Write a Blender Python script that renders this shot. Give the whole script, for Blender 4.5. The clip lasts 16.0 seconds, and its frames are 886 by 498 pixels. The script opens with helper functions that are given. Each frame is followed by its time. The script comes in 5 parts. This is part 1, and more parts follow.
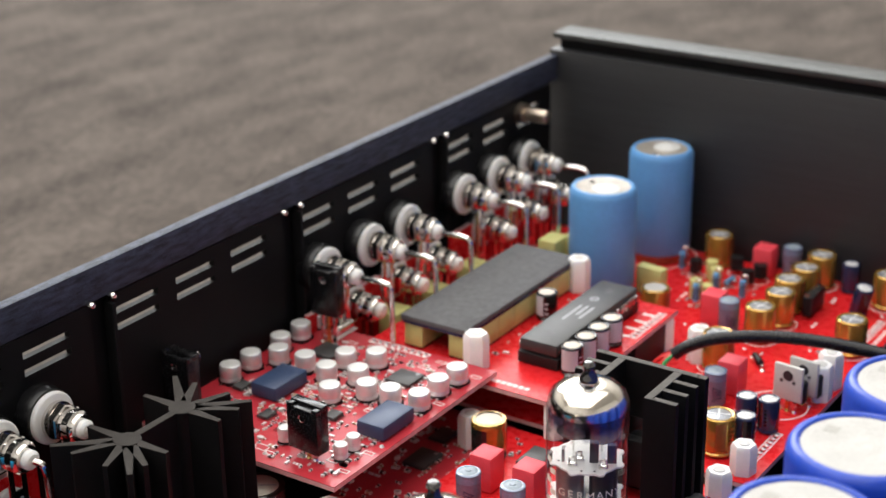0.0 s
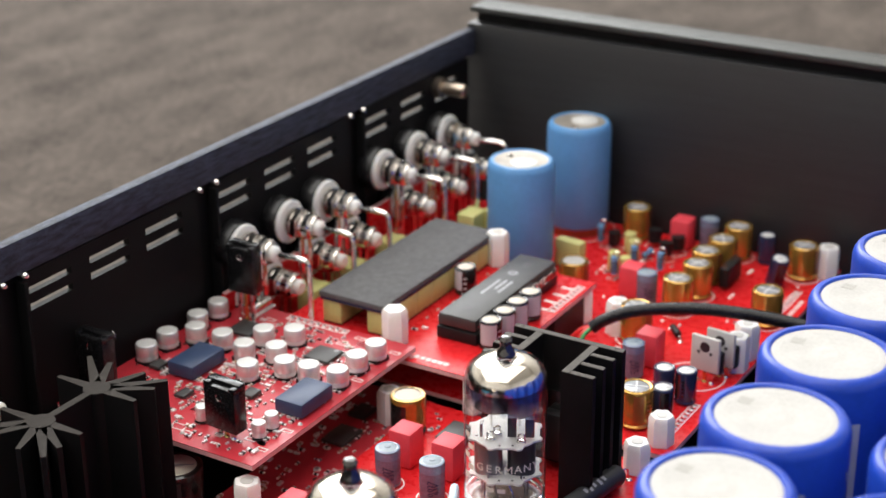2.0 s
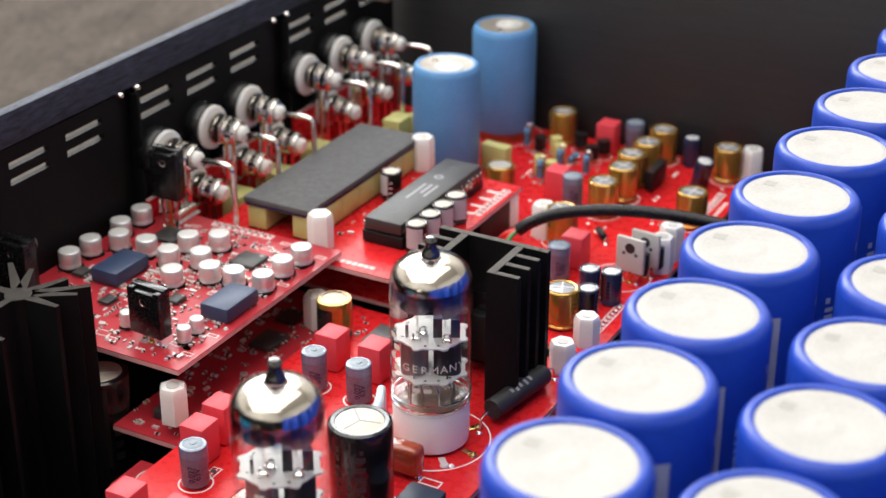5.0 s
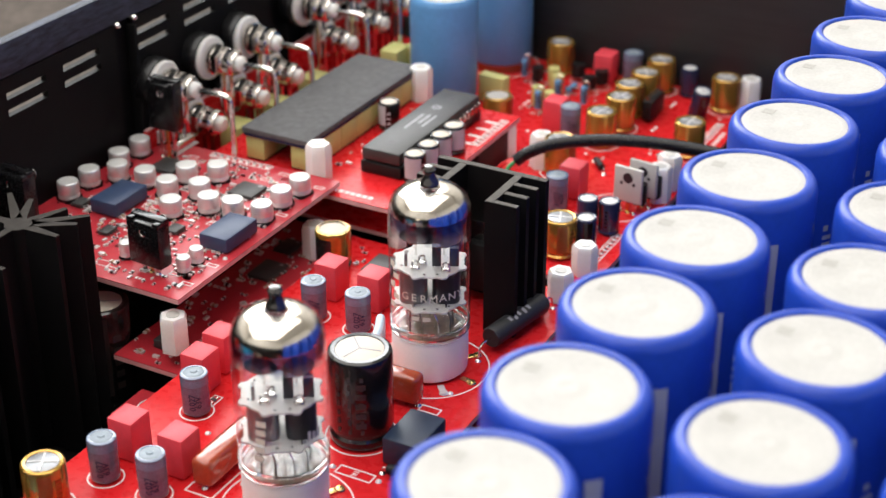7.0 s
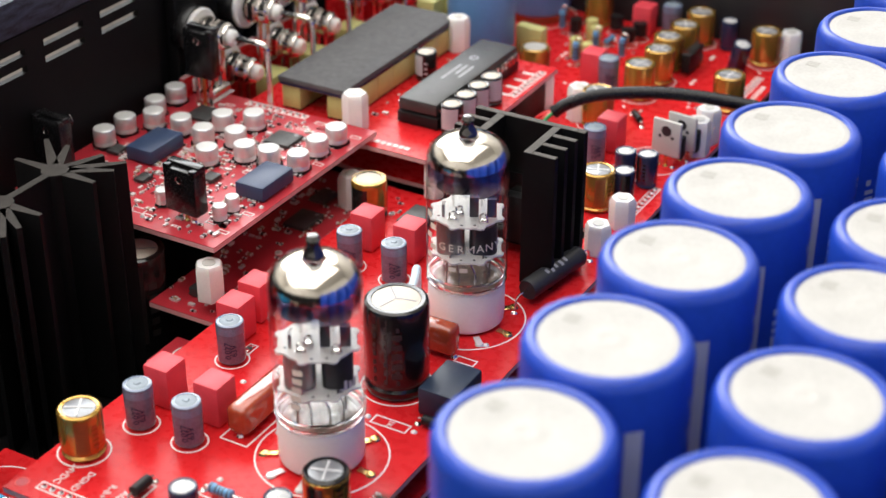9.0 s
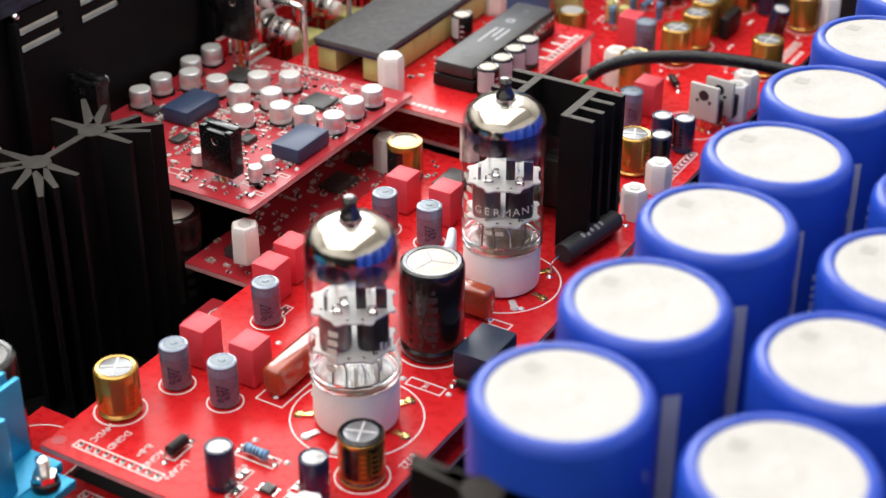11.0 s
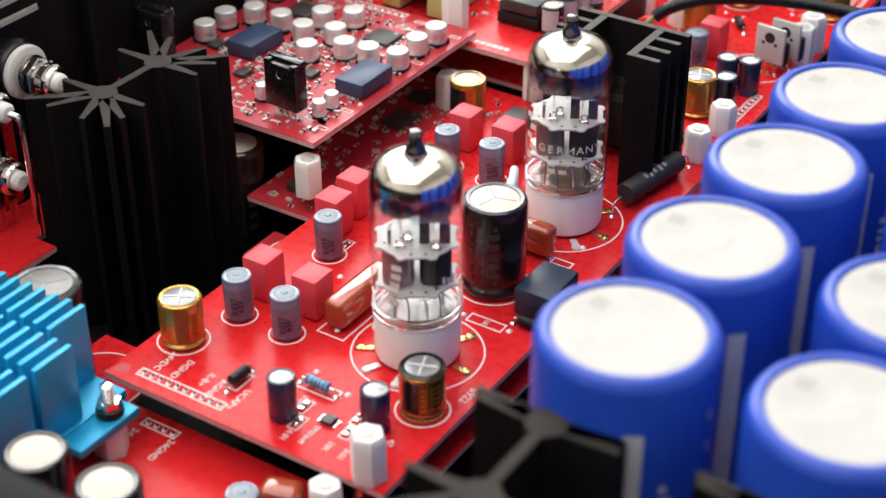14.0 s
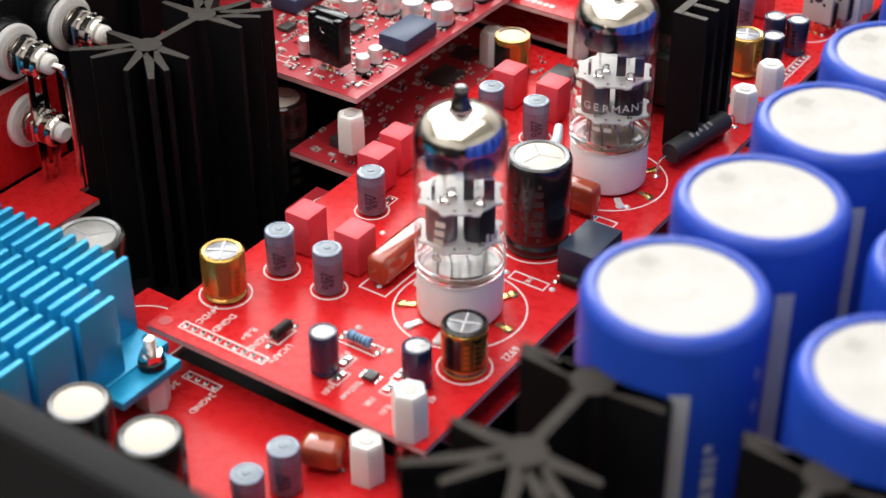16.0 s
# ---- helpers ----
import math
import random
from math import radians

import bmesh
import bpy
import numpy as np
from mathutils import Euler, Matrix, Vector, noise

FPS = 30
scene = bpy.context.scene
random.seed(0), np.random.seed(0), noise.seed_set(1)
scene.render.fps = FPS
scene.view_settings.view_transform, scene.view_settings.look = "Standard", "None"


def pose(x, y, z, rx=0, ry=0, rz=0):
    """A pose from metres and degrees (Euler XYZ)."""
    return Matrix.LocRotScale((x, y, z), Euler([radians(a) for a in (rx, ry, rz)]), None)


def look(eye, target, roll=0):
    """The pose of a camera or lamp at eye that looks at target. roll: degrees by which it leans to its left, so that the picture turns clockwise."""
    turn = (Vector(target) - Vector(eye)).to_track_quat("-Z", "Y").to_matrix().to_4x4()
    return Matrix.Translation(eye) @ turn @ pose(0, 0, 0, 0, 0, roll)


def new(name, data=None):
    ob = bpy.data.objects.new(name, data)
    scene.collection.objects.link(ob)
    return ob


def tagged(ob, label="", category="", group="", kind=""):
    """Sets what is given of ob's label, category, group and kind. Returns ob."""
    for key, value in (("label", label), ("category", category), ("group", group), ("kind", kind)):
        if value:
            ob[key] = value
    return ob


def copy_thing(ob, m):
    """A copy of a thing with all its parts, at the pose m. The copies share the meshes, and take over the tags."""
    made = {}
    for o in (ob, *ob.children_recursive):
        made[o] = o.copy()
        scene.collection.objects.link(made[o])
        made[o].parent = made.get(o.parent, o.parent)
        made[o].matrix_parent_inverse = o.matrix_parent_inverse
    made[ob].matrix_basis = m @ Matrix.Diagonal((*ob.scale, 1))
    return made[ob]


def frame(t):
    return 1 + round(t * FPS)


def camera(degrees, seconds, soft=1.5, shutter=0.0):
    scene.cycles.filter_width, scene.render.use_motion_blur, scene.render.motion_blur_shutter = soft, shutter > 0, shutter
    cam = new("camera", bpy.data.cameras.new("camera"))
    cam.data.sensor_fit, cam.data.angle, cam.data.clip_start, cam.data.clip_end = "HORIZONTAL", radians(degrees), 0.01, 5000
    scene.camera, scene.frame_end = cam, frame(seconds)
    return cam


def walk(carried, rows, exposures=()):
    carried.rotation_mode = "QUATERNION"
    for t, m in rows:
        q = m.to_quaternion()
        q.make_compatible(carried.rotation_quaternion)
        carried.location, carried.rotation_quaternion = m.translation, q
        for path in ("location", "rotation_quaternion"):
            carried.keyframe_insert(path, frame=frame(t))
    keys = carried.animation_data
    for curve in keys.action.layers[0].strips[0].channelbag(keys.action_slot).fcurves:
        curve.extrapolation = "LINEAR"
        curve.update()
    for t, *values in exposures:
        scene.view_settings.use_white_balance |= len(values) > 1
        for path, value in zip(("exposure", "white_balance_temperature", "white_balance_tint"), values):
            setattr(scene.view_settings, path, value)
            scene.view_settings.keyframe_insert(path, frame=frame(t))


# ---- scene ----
cam = camera(30.45, 16.0)
cam.data.dof.use_dof = True
cam.data.dof.focus_distance = 0.438
cam.data.dof.aperture_fstop = 17.0
# seconds, eye, yaw, pitch, roll
PATH = [
    (0.0, 0.3162, -0.1109, 0.2847, 34.00, -22.04, -0.88),
    (0.5, 0.3163, -0.1102, 0.2852, 33.30, -22.27, -0.74),
    (1.0, 0.3169, -0.1092, 0.2851, 32.63, -22.47, -0.67),
    (1.5, 0.3173, -0.1087, 0.2855, 31.89, -22.76, -0.55),
    (2.0, 0.3175, -0.1081, 0.2846, 31.19, -23.00, -0.43),
    (2.5, 0.3176, -0.1077, 0.2831, 30.56, -23.30, -0.36),
    (3.0, 0.3186, -0.1073, 0.2819, 30.03, -23.67, -0.36),
    (3.5, 0.3185, -0.1067, 0.2815, 29.46, -24.22, -0.23),
    (4.0, 0.3195, -0.1064, 0.2810, 29.05, -24.75, -0.18),
    (6.5, 0.3190, -0.1098, 0.2801, 28.25, -27.76, 0.07),
    (7.0, 0.3196, -0.1096, 0.2795, 28.39, -28.23, -0.00),
    (7.5, 0.3181, -0.1098, 0.2788, 28.70, -28.63, 0.10),
    (8.0, 0.3176, -0.1096, 0.2782, 28.91, -29.05, 0.10),
    (8.5, 0.3171, -0.1094, 0.2778, 29.15, -29.48, 0.15),
    (9.0, 0.3167, -0.1092, 0.2773, 29.53, -29.82, 0.11),
    (11.5, 0.3149, -0.1102, 0.2758, 31.03, -31.32, 0.00),
    (12.0, 0.3145, -0.1107, 0.2754, 31.32, -31.65, 0.07),
    (12.5, 0.3149, -0.1108, 0.2754, 31.82, -32.00, -0.12),
    (13.0, 0.3141, -0.1119, 0.2752, 32.15, -32.31, 0.04),
    (13.5, 0.3139, -0.1122, 0.2751, 32.51, -32.68, -0.08),
    (14.0, 0.3135, -0.1124, 0.2746, 32.87, -32.96, -0.07),
    (14.5, 0.3127, -0.1125, 0.2740, 33.16, -33.33, -0.07),
    (15.0, 0.3121, -0.1127, 0.2735, 33.51, -33.67, -0.07),
    (15.5, 0.3116, -0.1127, 0.2732, 33.88, -34.03, -0.13),
    (16.0, 0.3113, -0.1125, 0.2728, 34.37, -34.35, -0.16),
]
walk(cam, [(t, pose(x, y, z, 90 + pitch, 0, yaw) @ pose(0, 0, 0, 0, 0, roll)) for t, x, y, z, yaw, pitch, roll in PATH])

# ---- world and lamps ----
world = bpy.data.worlds.new("room_air")
scene.world = world
world.use_nodes = True
world.node_tree.nodes["Background"].inputs["Color"].default_value = (0.9, 0.95, 1.0, 1)
world.node_tree.nodes["Background"].inputs["Strength"].default_value = 0.25
scene.view_settings.exposure = 0.0


def area_lamp(name, eye, target, sx, sy, watts, color):
    data = bpy.data.lights.new(name, "AREA")
    data.shape, data.size, data.size_y, data.energy, data.color = "RECTANGLE", sx, sy, watts, color
    ob = new(name, data)
    ob.matrix_world = look(eye, target)
    return ob


area_lamp("window_light", (-1.9, 2.2, 1.65), (0.1, 0.25, 0.05), 2.6, 1.5, 104, (0.95, 0.98, 1.0))
area_lamp("ceiling_light", (-0.3, 0.1, 2.5), (-0.1, 0.15, 0.0), 4.4, 4.0, 164, (1.0, 0.97, 0.93))


# ---- materials ----
def material(name, color, rough=0.5, metal=0.0, vary=0.12, scale=60.0, bump=0.0, bump_scale=400.0, spec=0.5,
             coat=0.0, trans=0.0, ior=1.5, second=None, stretch=None, island=0.0, spread=0.4):
    """A procedural surface: colour varied at two scales, roughness varied, optional relief."""
    m = bpy.data.materials.new(name)
    m.use_nodes = True
    nt = m.node_tree
    b = nt.nodes["Principled BSDF"]
    b.inputs["Roughness"].default_value = rough
    b.inputs["Metallic"].default_value = metal
    b.inputs["Specular IOR Level"].default_value = spec
    b.inputs["Coat Weight"].default_value = coat
    b.inputs["Transmission Weight"].default_value = trans
    b.inputs["IOR"].default_value = ior
    tc = nt.nodes.new("ShaderNodeTexCoord")
    mp = nt.nodes.new("ShaderNodeMapping")
    nt.links.new(tc.outputs["Object"], mp.inputs["Vector"])
    if stretch:
        mp.inputs["Scale"].default_value = stretch
    n1 = nt.nodes.new("ShaderNodeTexNoise")
    n1.inputs["Scale"].default_value = scale
    n1.inputs["Detail"].default_value = 4
    n2 = nt.nodes.new("ShaderNodeTexNoise")
    n2.inputs["Scale"].default_value = scale * 9
    n2.inputs["Detail"].default_value = 3
    for n in (n1, n2):
        nt.links.new(mp.outputs["Vector"], n.inputs["Vector"])
    add = nt.nodes.new("ShaderNodeMath")
    add.operation = "ADD"
    nt.links.new(n1.outputs["Fac"], add.inputs[0])
    nt.links.new(n2.outputs["Fac"], add.inputs[1])
    half = nt.nodes.new("ShaderNodeMapRange")
    half.inputs["From Min"].default_value, half.inputs["From Max"].default_value = 1 - spread, 1 + spread
    nt.links.new(add.outputs[0], half.inputs["Value"])
    mix = nt.nodes.new("ShaderNodeMix")
    mix.data_type = "RGBA"
    lo = [max(0, c * (1 - vary)) for c in color]
    hi = second or [min(1, c * (1 + vary)) for c in color]
    mix.inputs["A"].default_value, mix.inputs["B"].default_value = (*lo, 1), (*hi, 1)
    nt.links.new(half.outputs["Result"], mix.inputs["Factor"])
    out = mix.outputs["Result"]
    if island:
        info = nt.nodes.new("ShaderNodeObjectInfo")
        hsv = nt.nodes.new("ShaderNodeHueSaturation")
        r = nt.nodes.new("ShaderNodeMapRange")
        r.inputs["To Min"].default_value, r.inputs["To Max"].default_value = 1 - island, 1 + island
        nt.links.new(info.outputs["Random"], r.inputs["Value"])
        nt.links.new(r.outputs["Result"], hsv.inputs["Value"])
        nt.links.new(out, hsv.inputs["Color"])
        out = hsv.outputs["Color"]
    nt.links.new(out, b.inputs["Base Color"])
    rr = nt.nodes.new("ShaderNodeMapRange")
    rr.inputs["To Min"].default_value, rr.inputs["To Max"].default_value = max(0.02, rough * 0.8), min(1, rough * 1.2)
    nt.links.new(n2.outputs["Fac"], rr.inputs["Value"])
    nt.links.new(rr.outputs["Result"], b.inputs["Roughness"])
    if bump:
        n3 = nt.nodes.new("ShaderNodeTexNoise")
        n3.inputs["Scale"].default_value = bump_scale
        n3.inputs["Detail"].default_value = 4
        nt.links.new(mp.outputs["Vector"], n3.inputs["Vector"])
        bp = nt.nodes.new("ShaderNodeBump")
        bp.inputs["Strength"].default_value = bump
        bp.inputs["Distance"].default_value = 0.0006
        nt.links.new(n3.outputs["Fac"], bp.inputs["Height"])
        nt.links.new(bp.outputs["Normal"], b.inputs["Normal"])
    return m


CRIMSON = material("crimson_solder_mask", (0.46, 0.026, 0.040), 0.34, vary=0.15, scale=120, bump=0.04, bump_scale=1200, spec=0.55)
EPOXY = material("glossy_black_epoxy", (0.007, 0.007, 0.008), 0.26, vary=0.2, scale=300, bump=0.03, bump_scale=1500)
SAWN = material("pale_sawn_heatsink_end", (0.075, 0.067, 0.060), 0.6, vary=0.3, scale=500, spec=0.2)
PALEGREY = material("pale_grey_print", (0.36, 0.35, 0.33), 0.6, vary=0.3, scale=1500)
RED = material("red_solder_mask", (0.60, 0.016, 0.020), 0.28, vary=0.1, scale=40, bump=0.02, bump_scale=900, spec=0.14)
SILK = material("white_screen_print", (0.78, 0.74, 0.72), 0.6, vary=0.08, scale=300)
EDGE = material("board_edge_fibreglass", (0.68, 0.38, 0.38), 0.5, vary=0.2, scale=300)
BLACK = material("black_anodised_aluminium", (0.006, 0.006, 0.0065), 0.55, vary=0.35, scale=60, spec=0.12)
SATIN = material("black_brushed_panel", (0.021, 0.022, 0.024), 0.42, vary=0.3, scale=30, bump=0.12, bump_scale=500, stretch=(1, 1, 14))
# Brushed streaks; the pale blue second colour paints the window's sheen.
BRUSHED = material("blue_black_brushed_rim", (0.010, 0.012, 0.020), 0.55, vary=0.5, scale=160, bump=0.3, bump_scale=900, stretch=(3, 1, 5), spec=0.25, second=(0.060, 0.072, 0.118), spread=0.3)
# Paler than the panel: light falling on the rail top is in the colour.
RAILTOP = material("worn_grey_rail_top", (0.034, 0.037, 0.035), 0.5, vary=0.3, scale=80, bump=0.1, bump_scale=600, spec=0.4)
RAIL = material("matt_black_rail", (0.014, 0.014, 0.015), 0.6, vary=0.3, scale=60, bump=0.08, bump_scale=600, spec=0.08)
SINKTOP = material("sawn_heatsink_end", (0.038, 0.034, 0.031), 0.75, metal=0.0, vary=0.25, scale=400, spec=0.1)
PLASTIC = material("black_moulded_plastic", (0.010, 0.010, 0.011), 0.45, spec=0.3, vary=0.25, scale=200, bump=0.1, bump_scale=2500)
CHIP = material("dark_grey_epoxy_chip", (0.045, 0.045, 0.046), 0.45, vary=0.2, scale=150, bump=0.12, bump_scale=3000)
FOAM = material("dark_grey_foam_slab", (0.10, 0.101, 0.106), 0.8, vary=0.35, scale=500, bump=0.7, bump_scale=1800)
TIN = material("bright_tin", (0.75, 0.73, 0.7), 0.16, metal=1.0, vary=0.12, scale=200)
SOLDER = material("satin_solder", (0.74, 0.73, 0.72), 0.35, metal=0.4, vary=0.15, scale=400)
CHROME = material("bright_nickel", (0.74, 0.71, 0.68), 0.16, metal=1.0, vary=0.08, scale=100)
CANWALL = material("aluminium_can_wall", (0.84, 0.84, 0.84), 0.3, metal=0.6, vary=0.1, scale=200)
STEEL = material("satin_aluminium_can_top", (0.64, 0.64, 0.63), 0.5, metal=0.15, vary=0.1, scale=200)
GOLDEN = material("gold_shrink_sleeve", (0.52, 0.30, 0.060), 0.18, metal=0.7, vary=0.15, scale=120, coat=0.4)
BROWN = material("bronze_sleeve_stripe", (0.22, 0.08, 0.02), 0.3, metal=0.3, vary=0.15, scale=150)
PINK = material("coral_red_box_capacitor", (0.74, 0.060, 0.085), 0.5, vary=0.08, scale=120, bump=0.06, bump_scale=2000)
# Mauve: grey-blue with the red board's reflection mixed into the colour.
GREYBLUE = material("mauve_grey_film_capacitor", (0.13, 0.115, 0.17), 0.22, vary=0.35, scale=260, coat=0.6)
FILMTOP = material("pale_blue_grey_resin_end", (0.23, 0.28, 0.33), 0.4, vary=0.25, scale=500, bump=0.2, bump_scale=900)
FILMRIM = material("blue_grey_sleeve_shoulder", (0.14, 0.18, 0.27), 0.2, vary=0.25, scale=300, coat=0.6)
NAVY = material("navy_shrink_sleeve", (0.017, 0.026, 0.070), 0.25, vary=0.25, scale=150, coat=0.4)
INK = material("black_shrink_sleeve", (0.010, 0.010, 0.010), 0.22, vary=0.25, scale=150, coat=0.4)
CREAM = material("cream_can_top", (0.60, 0.53, 0.45), 0.5, vary=0.05, scale=150)
WHITECAP = material("white_printed_disc", (0.47, 0.465, 0.45), 0.55, vary=0.14, scale=120, bump=0.08, bump_scale=160, spec=0.3)
WHITELINE = material("grey_emboss", (0.54, 0.53, 0.50), 0.5, vary=0.05, scale=120)
ROYAL = material("royal_blue_sleeve", (0.014, 0.060, 0.44), 0.34, vary=0.14, scale=90, coat=0.12, spec=0.35, bump=0.05, bump_scale=300)
LABEL = material("silver_grey_label", (0.50, 0.52, 0.56), 0.4, vary=0.08, scale=200)
SKY = material("sky_blue_sleeve", (0.11, 0.30, 0.60), 0.4, vary=0.1, scale=90, bump=0.04, bump_scale=300)
NYLON = material("white_nylon", (0.82, 0.81, 0.79), 0.4, vary=0.05, scale=150, bump=0.05, bump_scale=900)
CERAMIC = material("white_ceramic_socket", (0.82, 0.78, 0.77), 0.35, vary=0.04, scale=150)
YELLOW = material("pale_yellow_relay", (0.56, 0.54, 0.21), 0.45, vary=0.1, scale=150, bump=0.06, bump_scale=1500)
INDUCT = material("slate_blue_moulded_relay", (0.030, 0.052, 0.115), 0.42, vary=0.15, scale=180, bump=0.06, bump_scale=1500)
RUST = material("brown_red_dipped_film", (0.34, 0.055, 0.022), 0.16, vary=0.2, scale=130, coat=0.8)
AZURE = material("turquoise_anodised_aluminium", (0.015, 0.36, 0.64), 0.38, metal=0.25, vary=0.1, scale=150)
RES = material("light_blue_resistor", (0.13, 0.36, 0.62), 0.35, vary=0.1, scale=300, coat=0.3)
# Resistor bands, and discs that stand for the shade inside holes.
BAND = material("dark_resistor_band", (0.03, 0.025, 0.03), 0.4, vary=0.2, scale=300)
GREYRES = material("charcoal_wirewound_resistor", (0.026, 0.027, 0.029), 0.5, vary=0.2, scale=200, bump=0.15, bump_scale=1500)
RUBBER = material("black_cable_jacket", (0.008, 0.008, 0.010), 0.28, vary=0.2, scale=200, spec=0.3)
WIRERED = material("red_wire", (0.65, 0.03, 0.03), 0.4)
WIREGREEN = material("green_wire", (0.03, 0.3, 0.08), 0.4)
PALEBLUE = material("pale_blue_wire", (0.55, 0.68, 0.8), 0.4)
MICA = material("white_mica_spacer", (0.80, 0.78, 0.76), 0.5, vary=0.08, scale=400)
PLATE = material("grey_carbonised_anode", (0.30, 0.29, 0.285), 0.34, metal=0.6, vary=0.25, scale=300)
# Darker copy: the shaded right anode, and the dark metal strips.
DARKPLATE = material("dark_carbonised_anode", (0.075, 0.075, 0.085), 0.3, metal=0.5, vary=0.3, scale=300)
PAN = material("brown_getter_pan", (0.26, 0.21, 0.17), 0.4, metal=0.5, vary=0.3, scale=400)
WELL = material("tan_socket_well", (0.34, 0.25, 0.19), 0.3, vary=0.6, scale=420, coat=0.4)
SMOKE = material("smoked_glass_tip", (0.02, 0.017, 0.015), 0.08, vary=0.3, scale=300, spec=0.8, coat=0.6)
GETTER = material("silver_getter_flash", (0.84, 0.77, 0.68), 0.15, metal=1.0, vary=0.2, scale=160, bump=0.08, bump_scale=200)
TAN = material("tan_ceramic_chip", (0.42, 0.30, 0.19), 0.5, vary=0.3, scale=900)
PRINT = material("pale_tube_print", (0.75, 0.72, 0.62), 0.6)
COPPER = material("gold_plated_contact", (0.72, 0.52, 0.2), 0.25, metal=1.0, vary=0.1, scale=300)
BRASS = material("dull_nickel_screw", (0.50, 0.42, 0.34), 0.3, metal=1.0, vary=0.15, scale=300)
SCORED = material("brushed_grey_can_end", (0.22, 0.215, 0.205), 0.4, metal=0.5, vary=0.2, scale=300)
DARKTOP = material("scored_grey_can_top", (0.30, 0.31, 0.33), 0.35, metal=0.5, vary=0.2, scale=300)
DIMPRINT = material("faint_brown_print", (0.034, 0.026, 0.025), 0.5)
ORANGE = material("orange_print", (0.55, 0.16, 0.02), 0.4, metal=0.2)
DARKSLATE = material("dark_navy_moulded_relay", (0.013, 0.026, 0.055), 0.42, vary=0.2, scale=180, bump=0.06, bump_scale=1500)
CROSS = material("white_vent_cross", (0.8, 0.8, 0.8), 0.5)
GREYLINE = material("dim_print", (0.30, 0.30, 0.32), 0.5)
CARPET = material("grey_brown_carpet", (0.052, 0.043, 0.037), 0.95, vary=0.1, scale=40, bump=0.5, bump_scale=500, spec=0.1, second=(0.122, 0.102, 0.088), spread=0.27, stretch=(0.9, 0.42, 1))
WALLPAINT = material("warm_white_wall_paint", (0.68, 0.66, 0.63), 0.8, vary=0.05, scale=3, bump=0.1, bump_scale=200)


for soft in (NYLON, CERAMIC):
    shader = soft.node_tree.nodes["Principled BSDF"]
    shader.inputs["Subsurface Weight"].default_value = 0.5
    shader.inputs["Subsurface Radius"].default_value = (0.004, 0.0035, 0.003)
    shader.inputs["Subsurface Scale"].default_value = 1.0


def glass_material(name, color):
    m = bpy.data.materials.new(name)
    m.use_nodes = True
    b = m.node_tree.nodes["Principled BSDF"]
    b.inputs["Base Color"].default_value = (*color, 1)
    b.inputs["Roughness"].default_value = 0.02
    b.inputs["Transmission Weight"].default_value = 1.0
    b.inputs["IOR"].default_value = 1.45
    return m


def thin_glass(name):
    """Clear thin glass: straight through, with mirror gloss that grows towards the edge."""
    m = bpy.data.materials.new(name)
    m.use_nodes = True
    nt = m.node_tree
    nt.nodes.remove(nt.nodes["Principled BSDF"])
    clear = nt.nodes.new("ShaderNodeBsdfTransparent")
    clear.inputs["Color"].default_value = (0.965, 0.97, 0.965, 1)
    gloss = nt.nodes.new("ShaderNodeBsdfGlossy")
    gloss.inputs["Roughness"].default_value = 0.03
    edge = nt.nodes.new("ShaderNodeLayerWeight")
    edge.inputs["Blend"].default_value = 0.3
    curve = nt.nodes.new("ShaderNodeMath")
    curve.operation, curve.inputs[1].default_value = "POWER", 2.0
    some = nt.nodes.new("ShaderNodeMath")
    some.operation, some.inputs[1].default_value, some.inputs[2].default_value = "MULTIPLY_ADD", 0.9, 0.05
    mix = nt.nodes.new("ShaderNodeMixShader")
    nt.links.new(edge.outputs["Facing"], curve.inputs[0])
    nt.links.new(curve.outputs[0], some.inputs[0])
    nt.links.new(some.outputs[0], mix.inputs["Fac"])
    nt.links.new(clear.outputs["BSDF"], mix.inputs[1])
    nt.links.new(gloss.outputs["BSDF"], mix.inputs[2])
    nt.links.new(mix.outputs["Shader"], nt.nodes["Material Output"].inputs["Surface"])
    return m


